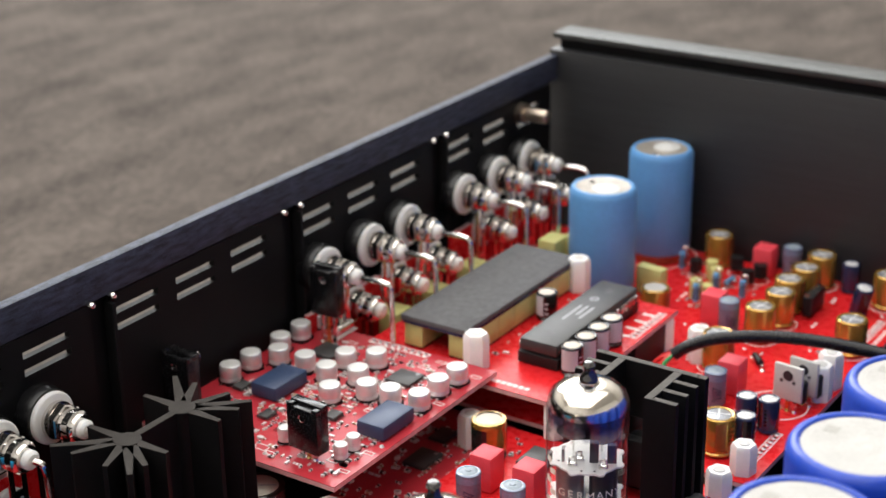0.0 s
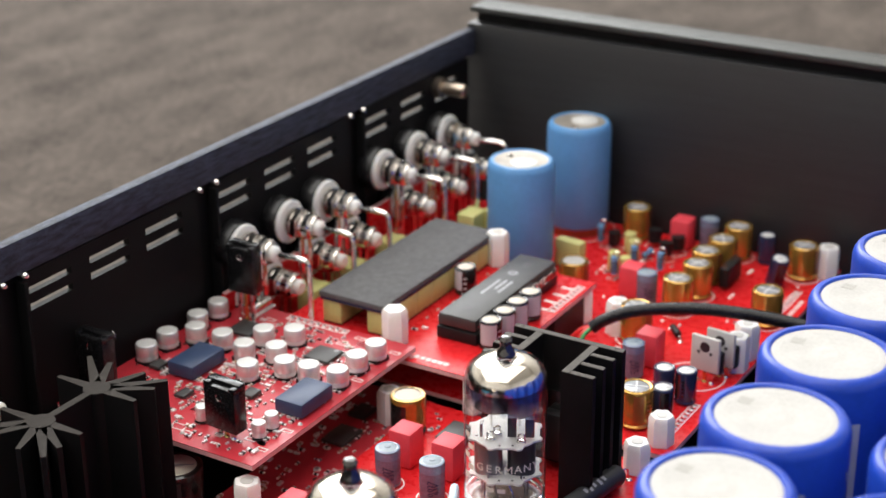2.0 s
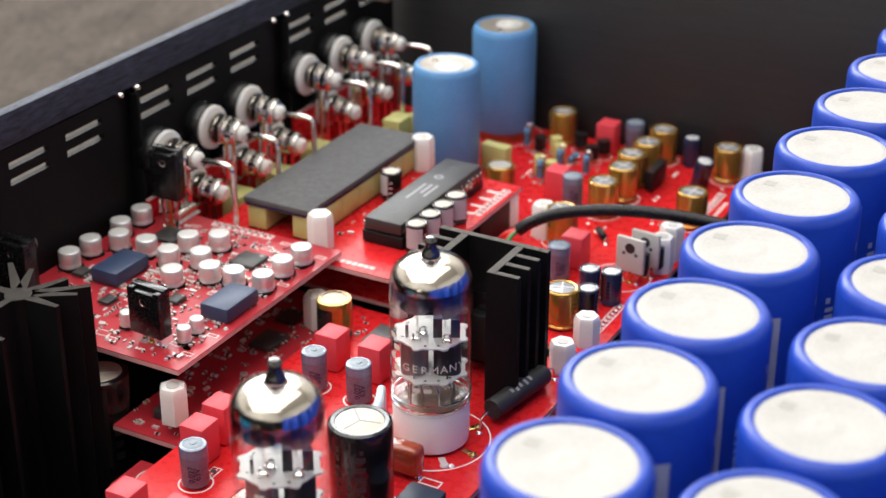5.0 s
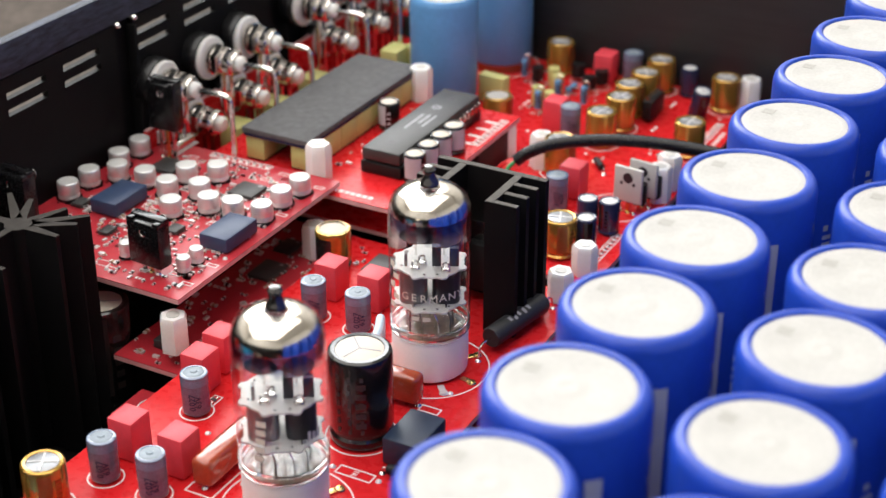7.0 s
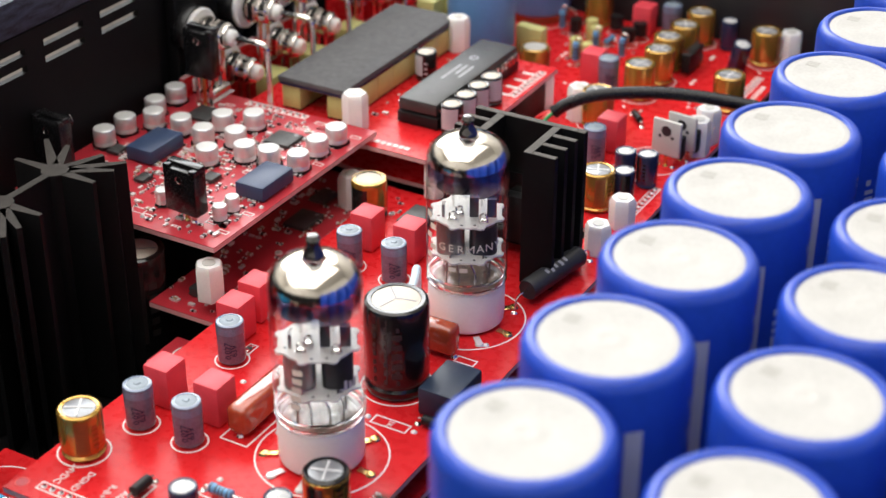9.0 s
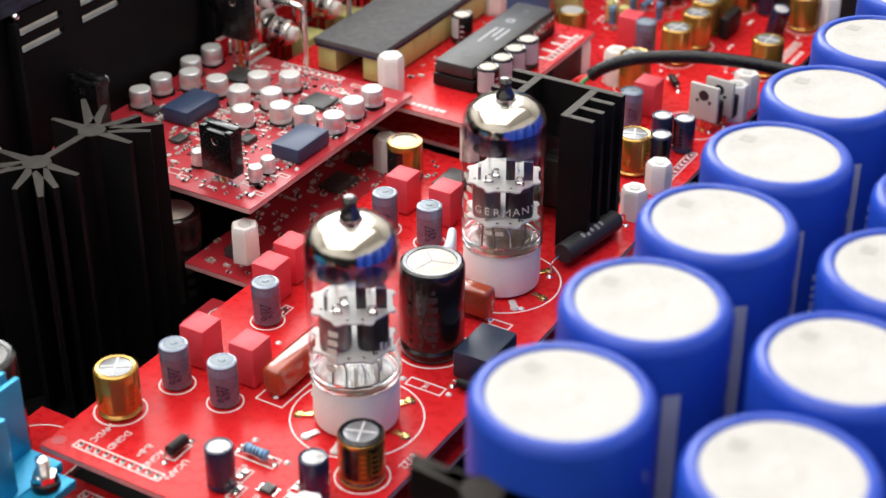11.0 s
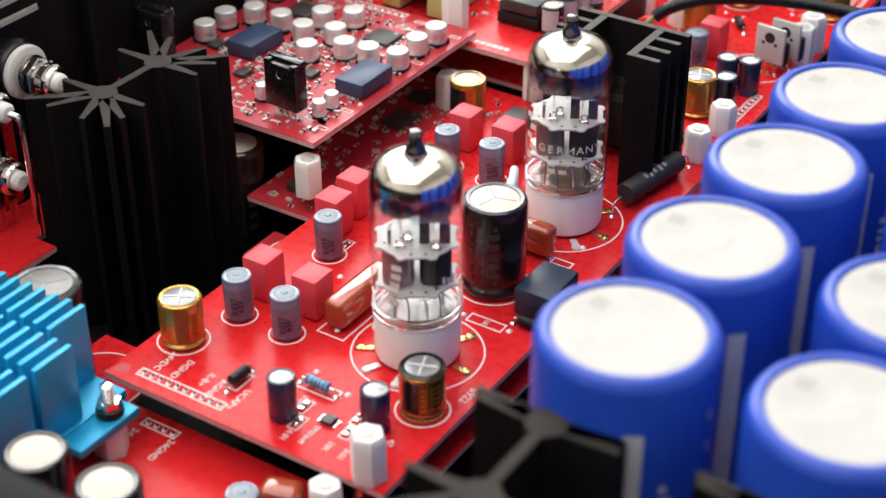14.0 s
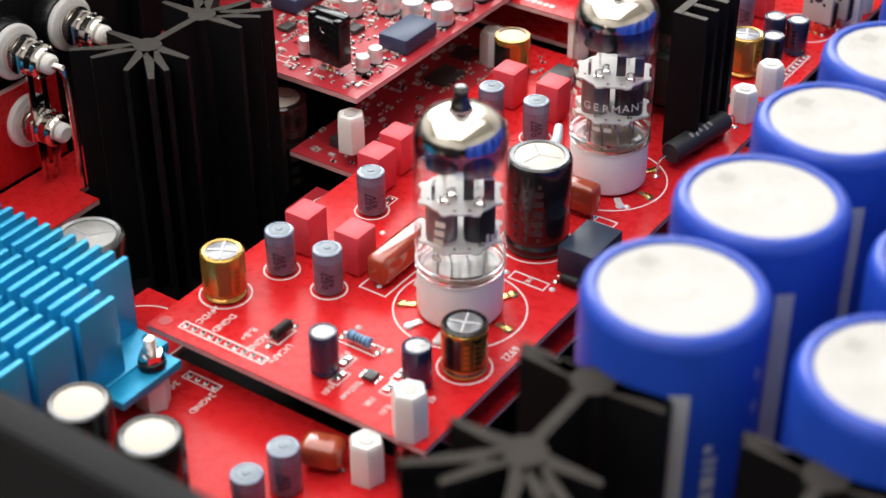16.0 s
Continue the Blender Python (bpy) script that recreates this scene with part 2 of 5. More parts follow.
def getter_fringe(name):
    """A mirror film that thins out downwards into clear, blue-tinted glass, mirrored blue and black in its colour."""
    m = thin_glass(name)
    nt = m.node_tree
    base = nt.nodes["Material Output"].inputs["Surface"].links[0].from_socket
    mirror = nt.nodes.new("ShaderNodeBsdfGlossy")
    # Dark blue tints also carry the mirrored case and blue cells.
    mirror.inputs["Color"].default_value = (0.10, 0.11, 0.17, 1)
    mirror.inputs["Roughness"].default_value = 0.1
    tint = nt.nodes.new("ShaderNodeBsdfTransparent")
    tint.inputs["Color"].default_value = (0.34, 0.38, 0.72, 1)
    film = nt.nodes.new("ShaderNodeMixShader")
    film.inputs["Fac"].default_value = 0.7
    nt.links.new(tint.outputs["BSDF"], film.inputs[1])
    nt.links.new(mirror.outputs["BSDF"], film.inputs[2])
    tc = nt.nodes.new("ShaderNodeTexCoord")
    sep = nt.nodes.new("ShaderNodeSeparateXYZ")
    nt.links.new(tc.outputs["Object"], sep.inputs["Vector"])
    stretch = nt.nodes.new("ShaderNodeMapping")
    stretch.inputs["Scale"].default_value = (1, 1, 0.15)
    nt.links.new(tc.outputs["Object"], stretch.inputs["Vector"])
    streak = nt.nodes.new("ShaderNodeTexNoise")
    streak.inputs["Scale"].default_value = 320
    nt.links.new(stretch.outputs["Vector"], streak.inputs["Vector"])
    sway = nt.nodes.new("ShaderNodeMath")
    sway.operation, sway.inputs[1].default_value = "MULTIPLY_ADD", 0.005
    nt.links.new(streak.outputs["Fac"], sway.inputs[0])
    nt.links.new(sep.outputs["Z"], sway.inputs[2])
    fade = nt.nodes.new("ShaderNodeMapRange")
    fade.inputs["From Min"].default_value, fade.inputs["From Max"].default_value = 0.0452, 0.0482
    nt.links.new(sway.outputs[0], fade.inputs["Value"])
    mix = nt.nodes.new("ShaderNodeMixShader")
    nt.links.new(fade.outputs["Result"], mix.inputs["Fac"])
    nt.links.new(base, mix.inputs[1])
    nt.links.new(film.outputs["Shader"], mix.inputs[2])
    nt.links.new(mix.outputs["Shader"], nt.nodes["Material Output"].inputs["Surface"])
    return m


GLASS = thin_glass("clear_tube_glass")
FRINGE = getter_fringe("blue_black_getter_fringe")
CLEARFOOT = thin_glass("clear_pressed_glass")
for node in CLEARFOOT.node_tree.nodes:
    if node.type == "LAYER_WEIGHT":
        node.inputs["Blend"].default_value = 0.2
    elif node.type == "MATH" and node.operation == "MULTIPLY_ADD":
        node.inputs[1].default_value = 0.6
CLEARNYLON = glass_material("translucent_spacer", (0.9, 0.88, 0.86))


# ---- mesh helpers ----
def mesh_object(name, bm, mat, smooth=True):
    me = bpy.data.meshes.new(name)
    bmesh.ops.recalc_face_normals(bm, faces=bm.faces[:])
    bm.to_mesh(me)
    bm.free()
    for m in (mat if isinstance(mat, (list, tuple)) else [mat]):
        me.materials.append(m)
    if smooth:
        me.shade_smooth()
        me.set_sharp_from_angle(angle=radians(35))
    return new(name, me)


def part(name, bm, mat, parent, label=""):
    ob = mesh_object(name, bm, mat)
    ob.parent = parent
    return tagged(ob, label)


def thing(name, x, y, z, label, category, group="", rz=0, kind=""):
    ob = new(name)
    ob.empty_display_size = 0.004
    ob.matrix_world = pose(x, y, z, 0, 0, rz)
    return tagged(ob, label, category, group, kind)


def box(bm, x0, x1, y0, y1, z0, z1, bevel=0.0, m=None, mi=0, seg=2):
    r = bmesh.ops.create_cube(bm, size=1)
    bmesh.ops.transform(bm, verts=r["verts"], matrix=Matrix.LocRotScale(((x0 + x1) / 2, (y0 + y1) / 2, (z0 + z1) / 2), None, (x1 - x0, y1 - y0, z1 - z0)))
    vs = r["verts"]
    fs = list({f for v in vs for f in v.link_faces})
    if bevel:
        es = list({e for v in vs for e in v.link_edges})
        rb = bmesh.ops.bevel(bm, geom=es, offset=bevel, segments=seg, profile=0.5, affect="EDGES")
        fs = list(set(rb["faces"]) | {f for f in fs if f.is_valid})
        vs = list({v for f in fs for v in f.verts})
    for f in fs:
        if f.is_valid:
            f.material_index = mi
    if m:
        bmesh.ops.transform(bm, verts=vs, matrix=m)
    return bm


def lathe(bm, profile, seg=32, m=None, mi=0, a0=0.0, a1=360.0):
    """Turns (radius, height) points round z."""
    rings = []
    full = abs(a1 - a0) >= 360
    n = seg if full else seg + 1
    for r, z in profile:
        if r < 1e-7 and full:
            rings.append([bm.verts.new((0, 0, z))])
        else:
            rings.append([bm.verts.new((r * math.cos(radians(a0 + (a1 - a0) * i / seg)), r * math.sin(radians(a0 + (a1 - a0) * i / seg)), z)) for i in range(n)])
    fs = []
    for a, b in zip(rings, rings[1:]):
        if len(a) == 1 and len(b) == 1:
            continue
        for i in range(n if full else n - 1):
            j = (i + 1) % n
            if len(a) == 1:
                fs.append(bm.faces.new((a[0], b[i], b[j])))
            elif len(b) == 1:
                fs.append(bm.faces.new((a[i], a[j], b[0])))
            else:
                fs.append(bm.faces.new((a[i], a[j], b[j], b[i])))
    for f in fs:
        f.material_index = mi
    if m:
        bmesh.ops.transform(bm, verts=[v for r in rings for v in r], matrix=m)
    return bm


def rod(bm, pts, r, seg=8, mi=0):
    """A round wire along points."""
    pts = [Vector(p) for p in pts]
    rings, up = [], Vector((0.12, 0.34, 0.93)).normalized()
    for i, p in enumerate(pts):
        d = (pts[min(i + 1, len(pts) - 1)] - pts[max(i - 1, 0)]).normalized()
        a = d.cross(up)
        if a.length < 0.05:
            a = d.cross(Vector((1, 0, 0)))
        a.normalize()
        b = d.cross(a)
        rings.append([bm.verts.new(p + r * (math.cos(2 * math.pi * k / seg) * a + math.sin(2 * math.pi * k / seg) * b)) for k in range(seg)])
    for a, b in zip(rings, rings[1:]):
        for k in range(seg):
            bm.faces.new((a[k], a[(k + 1) % seg], b[(k + 1) % seg], b[k])).material_index = mi
    for ring in (rings[0], rings[-1]):
        bm.faces.new(ring).material_index = mi
    return bm


def bend(pts, n=6):
    """Rounds the corners of a line of points."""
    pts = [Vector(p) for p in pts]
    out = [pts[0]]
    for a, b, c in zip(pts, pts[1:], pts[2:]):
        p, q = b.lerp(a, 0.35), b.lerp(c, 0.35)
        for i in range(n + 1):
            u = i / n
            out.append(p.lerp(b, u).lerp(b.lerp(q, u), u))
    return out + [pts[-1]]


def prism(bm, outline, z0, z1, mi=0, m=None):
    a = [bm.verts.new((x, y, z0)) for x, y in outline]
    b = [bm.verts.new((x, y, z1)) for x, y in outline]
    fs = [bm.faces.new(a[::-1]), bm.faces.new(b)]
    for i in range(len(a)):
        j = (i + 1) % len(a)
        fs.append(bm.faces.new((a[i], a[j], b[j], b[i])))
    for f in fs:
        f.material_index = mi
    if m:
        bmesh.ops.transform(bm, verts=a + b, matrix=m)
    return bm


def ring(bm, cx, cy, z, r, w=0.0004, h=0.00012, seg=40, mi=0):
    lathe(bm, [(r - w / 2, 0), (r - w / 2, h), (r + w / 2, h), (r + w / 2, 0)], seg, Matrix.Translation((cx, cy, z)), mi)


def frame_line(bm, x0, x1, y0, y1, z, w=0.0004, h=0.00012):
    box(bm, x0, x1, y0, y0 + w, z, z + h)
    box(bm, x0, x1, y1 - w, y1, z, z + h)
    box(bm, x0, x0 + w, y0 + w, y1 - w, z, z + h)
    box(bm, x1 - w, x1, y0 + w, y1 - w, z, z + h)


def letters(name, text, size, m, mat, parent, depth=0.00008):
    """Lettering as a mesh, in the built-in font, lying in its own xy plane."""
    cu = bpy.data.curves.new(name, "FONT")
    cu.body, cu.size, cu.extrude, cu.align_x, cu.align_y = text, size, depth, "CENTER", "CENTER"
    cu.resolution_u = 2
    tmp = bpy.data.objects.new(name, cu)
    me = bpy.data.meshes.new_from_object(tmp)
    bpy.data.objects.remove(tmp)
    bpy.data.curves.remove(cu)
    me.materials.clear()
    me.materials.append(mat)
    ob = new(name, me)
    ob.parent = parent
    ob.matrix_basis = m
    return ob

# ---- levels and plan ----
CARPET_Z, FLOOR_Z, LOW_Z, TUBE_Z, RELAY_Z, DAC_Z, SIDE_Y, RIM_Z = 0.0, 0.012, 0.028, 0.040, 0.0536, 0.0564, 0.443, 0.1108


def rl(x, y):
    """Plan of the relay board, which stands higher than the tube board."""
    return 0.318 + (x - 0.318) * 0.9714, -0.107 + (y + 0.107) * 0.9714


# ---- room ----
bm = bmesh.new()
box(bm, -2.7, 2.7, -2.4, 3.0, -0.05, CARPET_Z)
tagged(mesh_object("floor", bm, CARPET), "grey-brown short-pile carpet, out of focus", "floor", kind="structure")
# Walls and ceiling out of view, added to bounce light and fill reflections.
for nm, a in (("wall_north", (-2.7, 2.7, 3.0, 3.1, 0, 2.6)), ("wall_south", (-2.7, 2.7, -2.5, -2.4, 0, 2.6)), ("wall_west", (-2.8, -2.7, -2.5, 3.1, 0, 2.6)), ("wall_east", (2.7, 2.8, -2.5, 3.1, 0, 2.6)), ("ceiling", (-2.8, 2.8, -2.5, 3.1, 2.604, 2.7))):
    bm = bmesh.new()
    box(bm, *a)
    tagged(mesh_object(nm, bm, WALLPAINT), "plain unseen warm white painted " + nm.split("_")[0], nm.split("_")[0], kind="structure")

# ---- chassis ----
def chassis():
    bm = bmesh.new()
    box(bm, -0.003, 0.46, 0.012, SIDE_Y, FLOOR_Z - 0.003, FLOOR_Z)
    tray = tagged(mesh_object("chassis_tray", bm, BLACK), "black aluminium bottom plate of the amplifier case", "case")
    for i, (fx, fy) in enumerate(((0.03, 0.05), (0.43, 0.05), (0.03, 0.41), (0.43, 0.41))):
        bm = bmesh.new()
        lathe(bm, [(0, 0), (0.013, 0), (0.014, 0.002), (0.014, 0.009), (0, 0.009)], 24, Matrix.Translation((fx, fy, 0)))
        part("foot", bm, RUBBER, tray, "round black rubber foot")
    # rear panel: brushed top bar, module plates with vent slots, screw posts
    rear = thing("rear_panel", 0, 0, FLOOR_Z, "black brushed aluminium rear panel with paired vent slots and module plates", "panel")
    z0 = -FLOOR_Z
    bm = bmesh.new()
    box(bm, -0.004, 0.0, 0.0, SIDE_Y - 0.0005, 0.1005 + z0, RIM_Z + z0, 0.0004)
    part("top_bar", bm, BRUSHED, rear, "brushed blue-black top bar with sheen put into its colour")
    for b in range(6):
        ys = 0.0168 + 0.0857 * b
        ye = min(ys + 0.0773, SIDE_Y - 0.001)
        if ys > SIDE_Y - 0.03:
            break
        bm = bmesh.new()
        za, zb = 0.0, 0.1001 + z0
        rows = [(0.0884 + z0, 0.0905 + z0), (0.0936 + z0, 0.0957 + z0)]
        box(bm, -0.002, 0.0, ys, ye, za, rows[0][0])
        box(bm, -0.002, 0.0, ys, ye, rows[0][1], rows[1][0])
        box(bm, -0.002, 0.0, ys, ye, rows[1][1], zb)
        for lo, hi in rows:
            c = ys
            for k in range(3):
                a = ys + 0.0105 + 0.025 * k - 0.0086
                e = min(a + 0.0172, ye - 0.0008)
                if a >= ye - 0.004:
                    continue
                box(bm, -0.002, 0.0, c, a, lo, hi)
                c = e
            box(bm, -0.002, 0.0, c, ye, lo, hi)
        part("module_plate", bm, BLACK, rear, "matt black plate with two rows of vent slots")
        for yy in (ys, ys - 0.0084):
            if yy < 0.003:
                continue
            bm = bmesh.new()
            lathe(bm, [(0, 0.0022), (0.0007, 0.002), (0.0012, 0.0012), (0.0012, 0)], 12, pose(0.0, yy, 0.1003 + z0, 0, 90, 0))
            part("screw", bm, TIN, rear, "small bright screw end")
        bm = bmesh.new()
        box(bm, -0.0018, 0.0022, ys - 0.0016, ys - 0.0002, 0.004, 0.0985 + z0, 0.0003)
        part("bracket", bm, BLACK, rear)
        bm = bmesh.new()
        box(bm, -0.0040, -0.0022, max(0.0, ys - 0.0100), ys + 0.0012, 0.0, 0.1001 + z0)
        part("cover_strip", bm, BLACK, rear)
    # side panels
    for nm, y0, y1, lab in (("side_panel", SIDE_Y, SIDE_Y + 0.008, "thick black brushed aluminium side panel with grooved top edge"), ("side_panel", 0.003, 0.0105, "thick black side panel close to the lens")):
        p = thing(nm, 0, y0, FLOOR_Z, lab, "panel", "side panels")
        bm = bmesh.new()
        box(bm, -0.004, 0.47, 0, y1 - y0, 0, 0.1128 - FLOOR_Z, 0.0006)
        part("plate", bm, SATIN if y0 > 0.1 else RAIL, p)
        if y0 < 0.1:
            bm = bmesh.new()
            box(bm, -0.004, 0.47, 0.0006, y1 - y0 - 0.0006, 0.1128 - FLOOR_Z, 0.1136 - FLOOR_Z, 0.0003)
            part("top_edge", bm, RAIL, p, "matt black top edge")
        else:
            bm = bmesh.new()
            box(bm, -0.001, 0.47, 0.0035, y1 - y0 + 0.004, 0.1128 - FLOOR_Z, 0.1172 - FLOOR_Z)
            part("groove", bm, BLACK, p, "deep black groove under the rail")
            bm = bmesh.new()
            box(bm, -0.003, 0.47, 0.0005, y1 - y0 + 0.006, 0.1172 - FLOOR_Z, 0.1196 - FLOOR_Z, 0.0005)
            part("top_rail", bm, RAILTOP, p, "black rail above a groove, colour greyed for the light on top")
    bm = bmesh.new()
    box(bm, 0.462, 0.47, 0.011, SIDE_Y - 0.0005, FLOOR_Z, 0.115)
    tagged(mesh_object("front_panel", bm, SATIN), "black front plate closing the amplifier case", "panel")


chassis()


# ---- boards ----
def board(name, x0, x1, y0, y1, z, label, holes=(), mask=RED, notch=None):
    """A board slab; notch=(x, y) leaves out the far corner beyond that point."""
    ob = thing(name, (x0 + x1) / 2, (y0 + y1) / 2, z, label, "circuit board", "circuit boards")
    cx, cy = (x0 + x1) / 2, (y0 + y1) / 2
    line = [(x0, y0), (x1, y0), (x1, y1), (x0, y1)]
    if notch:
        line[2:3] = [(x1, notch[1]), (notch[0], notch[1]), (notch[0], y1)]
    line = [(px - cx, py - cy) for px, py in line]
    bm = bmesh.new()
    prism(bm, line, -0.0002, 0.0)
    part("solder_mask", bm, mask, ob, "glossy red solder mask")
    bm = bmesh.new()
    prism(bm, line, -0.0016, -0.0002)
    part("core", bm, EDGE, ob, "pinkish fibreglass edge")
    for hx, hy in holes:
        # Flat dark red disc paints the shaded inside of the hole.
        bm = bmesh.new()
        lathe(bm, [(0, 0.00005), (0.0015, 0.00005), (0.0015, 0)], 20, Matrix.Translation((hx - cx, hy - cy, 0)))
        part("mounting_hole", bm, CRIMSON, ob)
        bm = bmesh.new()
        ring(bm, hx - cx, hy - cy, 0.0, 0.0017, 0.0003, 0.0001, 20)
        part("hole_rim", bm, WIRERED, ob)
    return ob


TUBE_X0, TUBE_X1, TUBE_Y0, TUBE_Y1 = 0.0785, 0.1590, 0.1030, 0.2770
tube_board = board("circuit_board", TUBE_X0, TUBE_X1, TUBE_Y0, TUBE_Y1, TUBE_Z, "glossy red circuit board carrying two vacuum tubes", [(0.0812, 0.1066)])
far_board = board("circuit_board", 0.040, 0.1575, 0.2835, 0.4415, TUBE_Z, "glossy red circuit board crowded with gold capacitors")
dac_board = board("circuit_board", -0.0005 + 0.001, 0.0722, 0.1955, 0.2800, DAC_Z, "raised red board covered in small silver capacitors", (), CRIMSON)
relay_board = board("circuit_board", *(rl(0.012, 0)[0], rl(0.0905, 0)[0], rl(0, 0.2865)[1], rl(0, 0.3720)[1]), RELAY_Z, "red relay board with foam-topped relays and a long chip")
digital_board = board("circuit_board", 0.0520, 0.0770, 0.1900, 0.2840, 0.036, "shaded red lower board with tiny parts", (), CRIMSON)
main_board = board("circuit_board", 0.0560, 0.1575, 0.0300, 0.1260, LOW_Z, "glossy red main board below the tube board", notch=(0.0800, 0.1085))
under_board = board("circuit_board", 0.1000, 0.1575, 0.1200, 0.2770, LOW_Z, "shaded red board hidden under the tube board")
corner_board = board("circuit_board", 0.0620, 0.0785, 0.1750, 0.1890, LOW_Z, "small red board under a tall black capacitor", (), CRIMSON)
jack_board = board("circuit_board", 0.0065, 0.0300, 0.0600, 0.1900, 0.0400, "red board below the rear jacks beside the heatsink", notch=(0.0225, 0.1370))
cap_board = board("circuit_board", 0.2000, 0.3200, 0.0300, 0.4350, 0.0450, "red board under the rows of blue supercapacitors")


def on_board(b, x, y):
    return x - b.location.x, y - b.location.y


def silk_ring(b, x, y, r, w=0.00042):
    bm = bmesh.new()
    ring(bm, *on_board(b, x, y), 0, r, w)
    part("printed_ring", bm, SILK, b)


def silk_box(b, x0, x1, y0, y1, w=0.0004):
    bm = bmesh.new()
    a = on_board(b, x0, y0)
    c = on_board(b, x1, y1)
    frame_line(bm, a[0], c[0], a[1], c[1], 0, w)
    part("printed_outline", bm, SILK, b)


def silk_text(b, text, x, y, size=0.0026, rz=-90):
    letters("printed_text", text, size, pose(*on_board(b, x, y), 0.00012, 0, 0, rz), SILK, b)


def solder(b, x, y, r=0.0009, h=0.0006):
    bm = bmesh.new()
    lathe(bm, [(r, 0), (r * 0.8, h * 0.5), (r * 0.35, h), (0, h * 1.05)], 10, Matrix.Translation((*on_board(b, x, y), 0)))
    part("solder_joint", bm, SOLDER, b)


def pin_header(b, x, y, n, axis="x", pitch=0.00254):
    dx, dy = (1, 0) if axis == "x" else (0, 1)
    x1, y1 = x + dx * pitch * (n - 1), y + dy * pitch * (n - 1)
    silk_box(b, x - 0.0015, x1 + 0.0015, y - 0.0015, y1 + 0.0015)
    for k in range(n):
        solder(b, x + dx * pitch * k, y + dy * pitch * k, 0.00085, 0.0005 if k % 3 else 0.0003)
        # Small dark disc painted as the shade of a pin hole.
        bm = bmesh.new()
        ox, oy = on_board(b, x + dx * pitch * k, y + dy * pitch * k)
        lathe(bm, [(0, 0.00068), (0.0004, 0.00062), (0.0004, 0.0004)], 8, Matrix.Translation((ox + 0.0003, oy, 0)))
        part("pin_hole", bm, BAND, b)


def smd_field(b, x0, x1, y0, y1, z, n, seed, label):
    """Tiny surface-mount parts, scattered, as one mass."""
    rnd = random.Random(seed)
    bm = bmesh.new()
    for _ in range(n):
        x, y = round(rnd.uniform(x0, x1) / 0.0012) * 0.0012, round(rnd.uniform(y0, y1) / 0.0024) * 0.0024
        l, w, h = rnd.choice(((0.0016, 0.0008, 0.0005), (0.0019, 0.0011, 0.0007), (0.0011, 0.0006, 0.0005)))
        if rnd.random() < 0.5:
            for s in (-1, 1):
                box(bm, x + s * l * 0.4 - l * 0.14, x + s * l * 0.4 + l * 0.14, y - w / 2, y + w / 2, z, z + h, 0, mi=0)
            box(bm, x - l * 0.26, x + l * 0.26, y - w * 0.46, y + w * 0.46, z, z + h * 0.96, 0, mi=rnd.choice((0, 1, 2, 3)))
        else:
            for s in (-1, 1):
                box(bm, x - w / 2, x + w / 2, y + s * l * 0.4 - l * 0.14, y + s * l * 0.4 + l * 0.14, z, z + h, 0, mi=0)
            box(bm, x - w * 0.46, x + w * 0.46, y - l * 0.26, y + l * 0.26, z, z + h * 0.96, 0, mi=rnd.choice((0, 1, 2, 3)))
    return tagged(mesh_object("surface_mount_parts", bm, [SOLDER, PLASTIC, TAN, CHIP]), label, "electronic parts", kind="stuff")


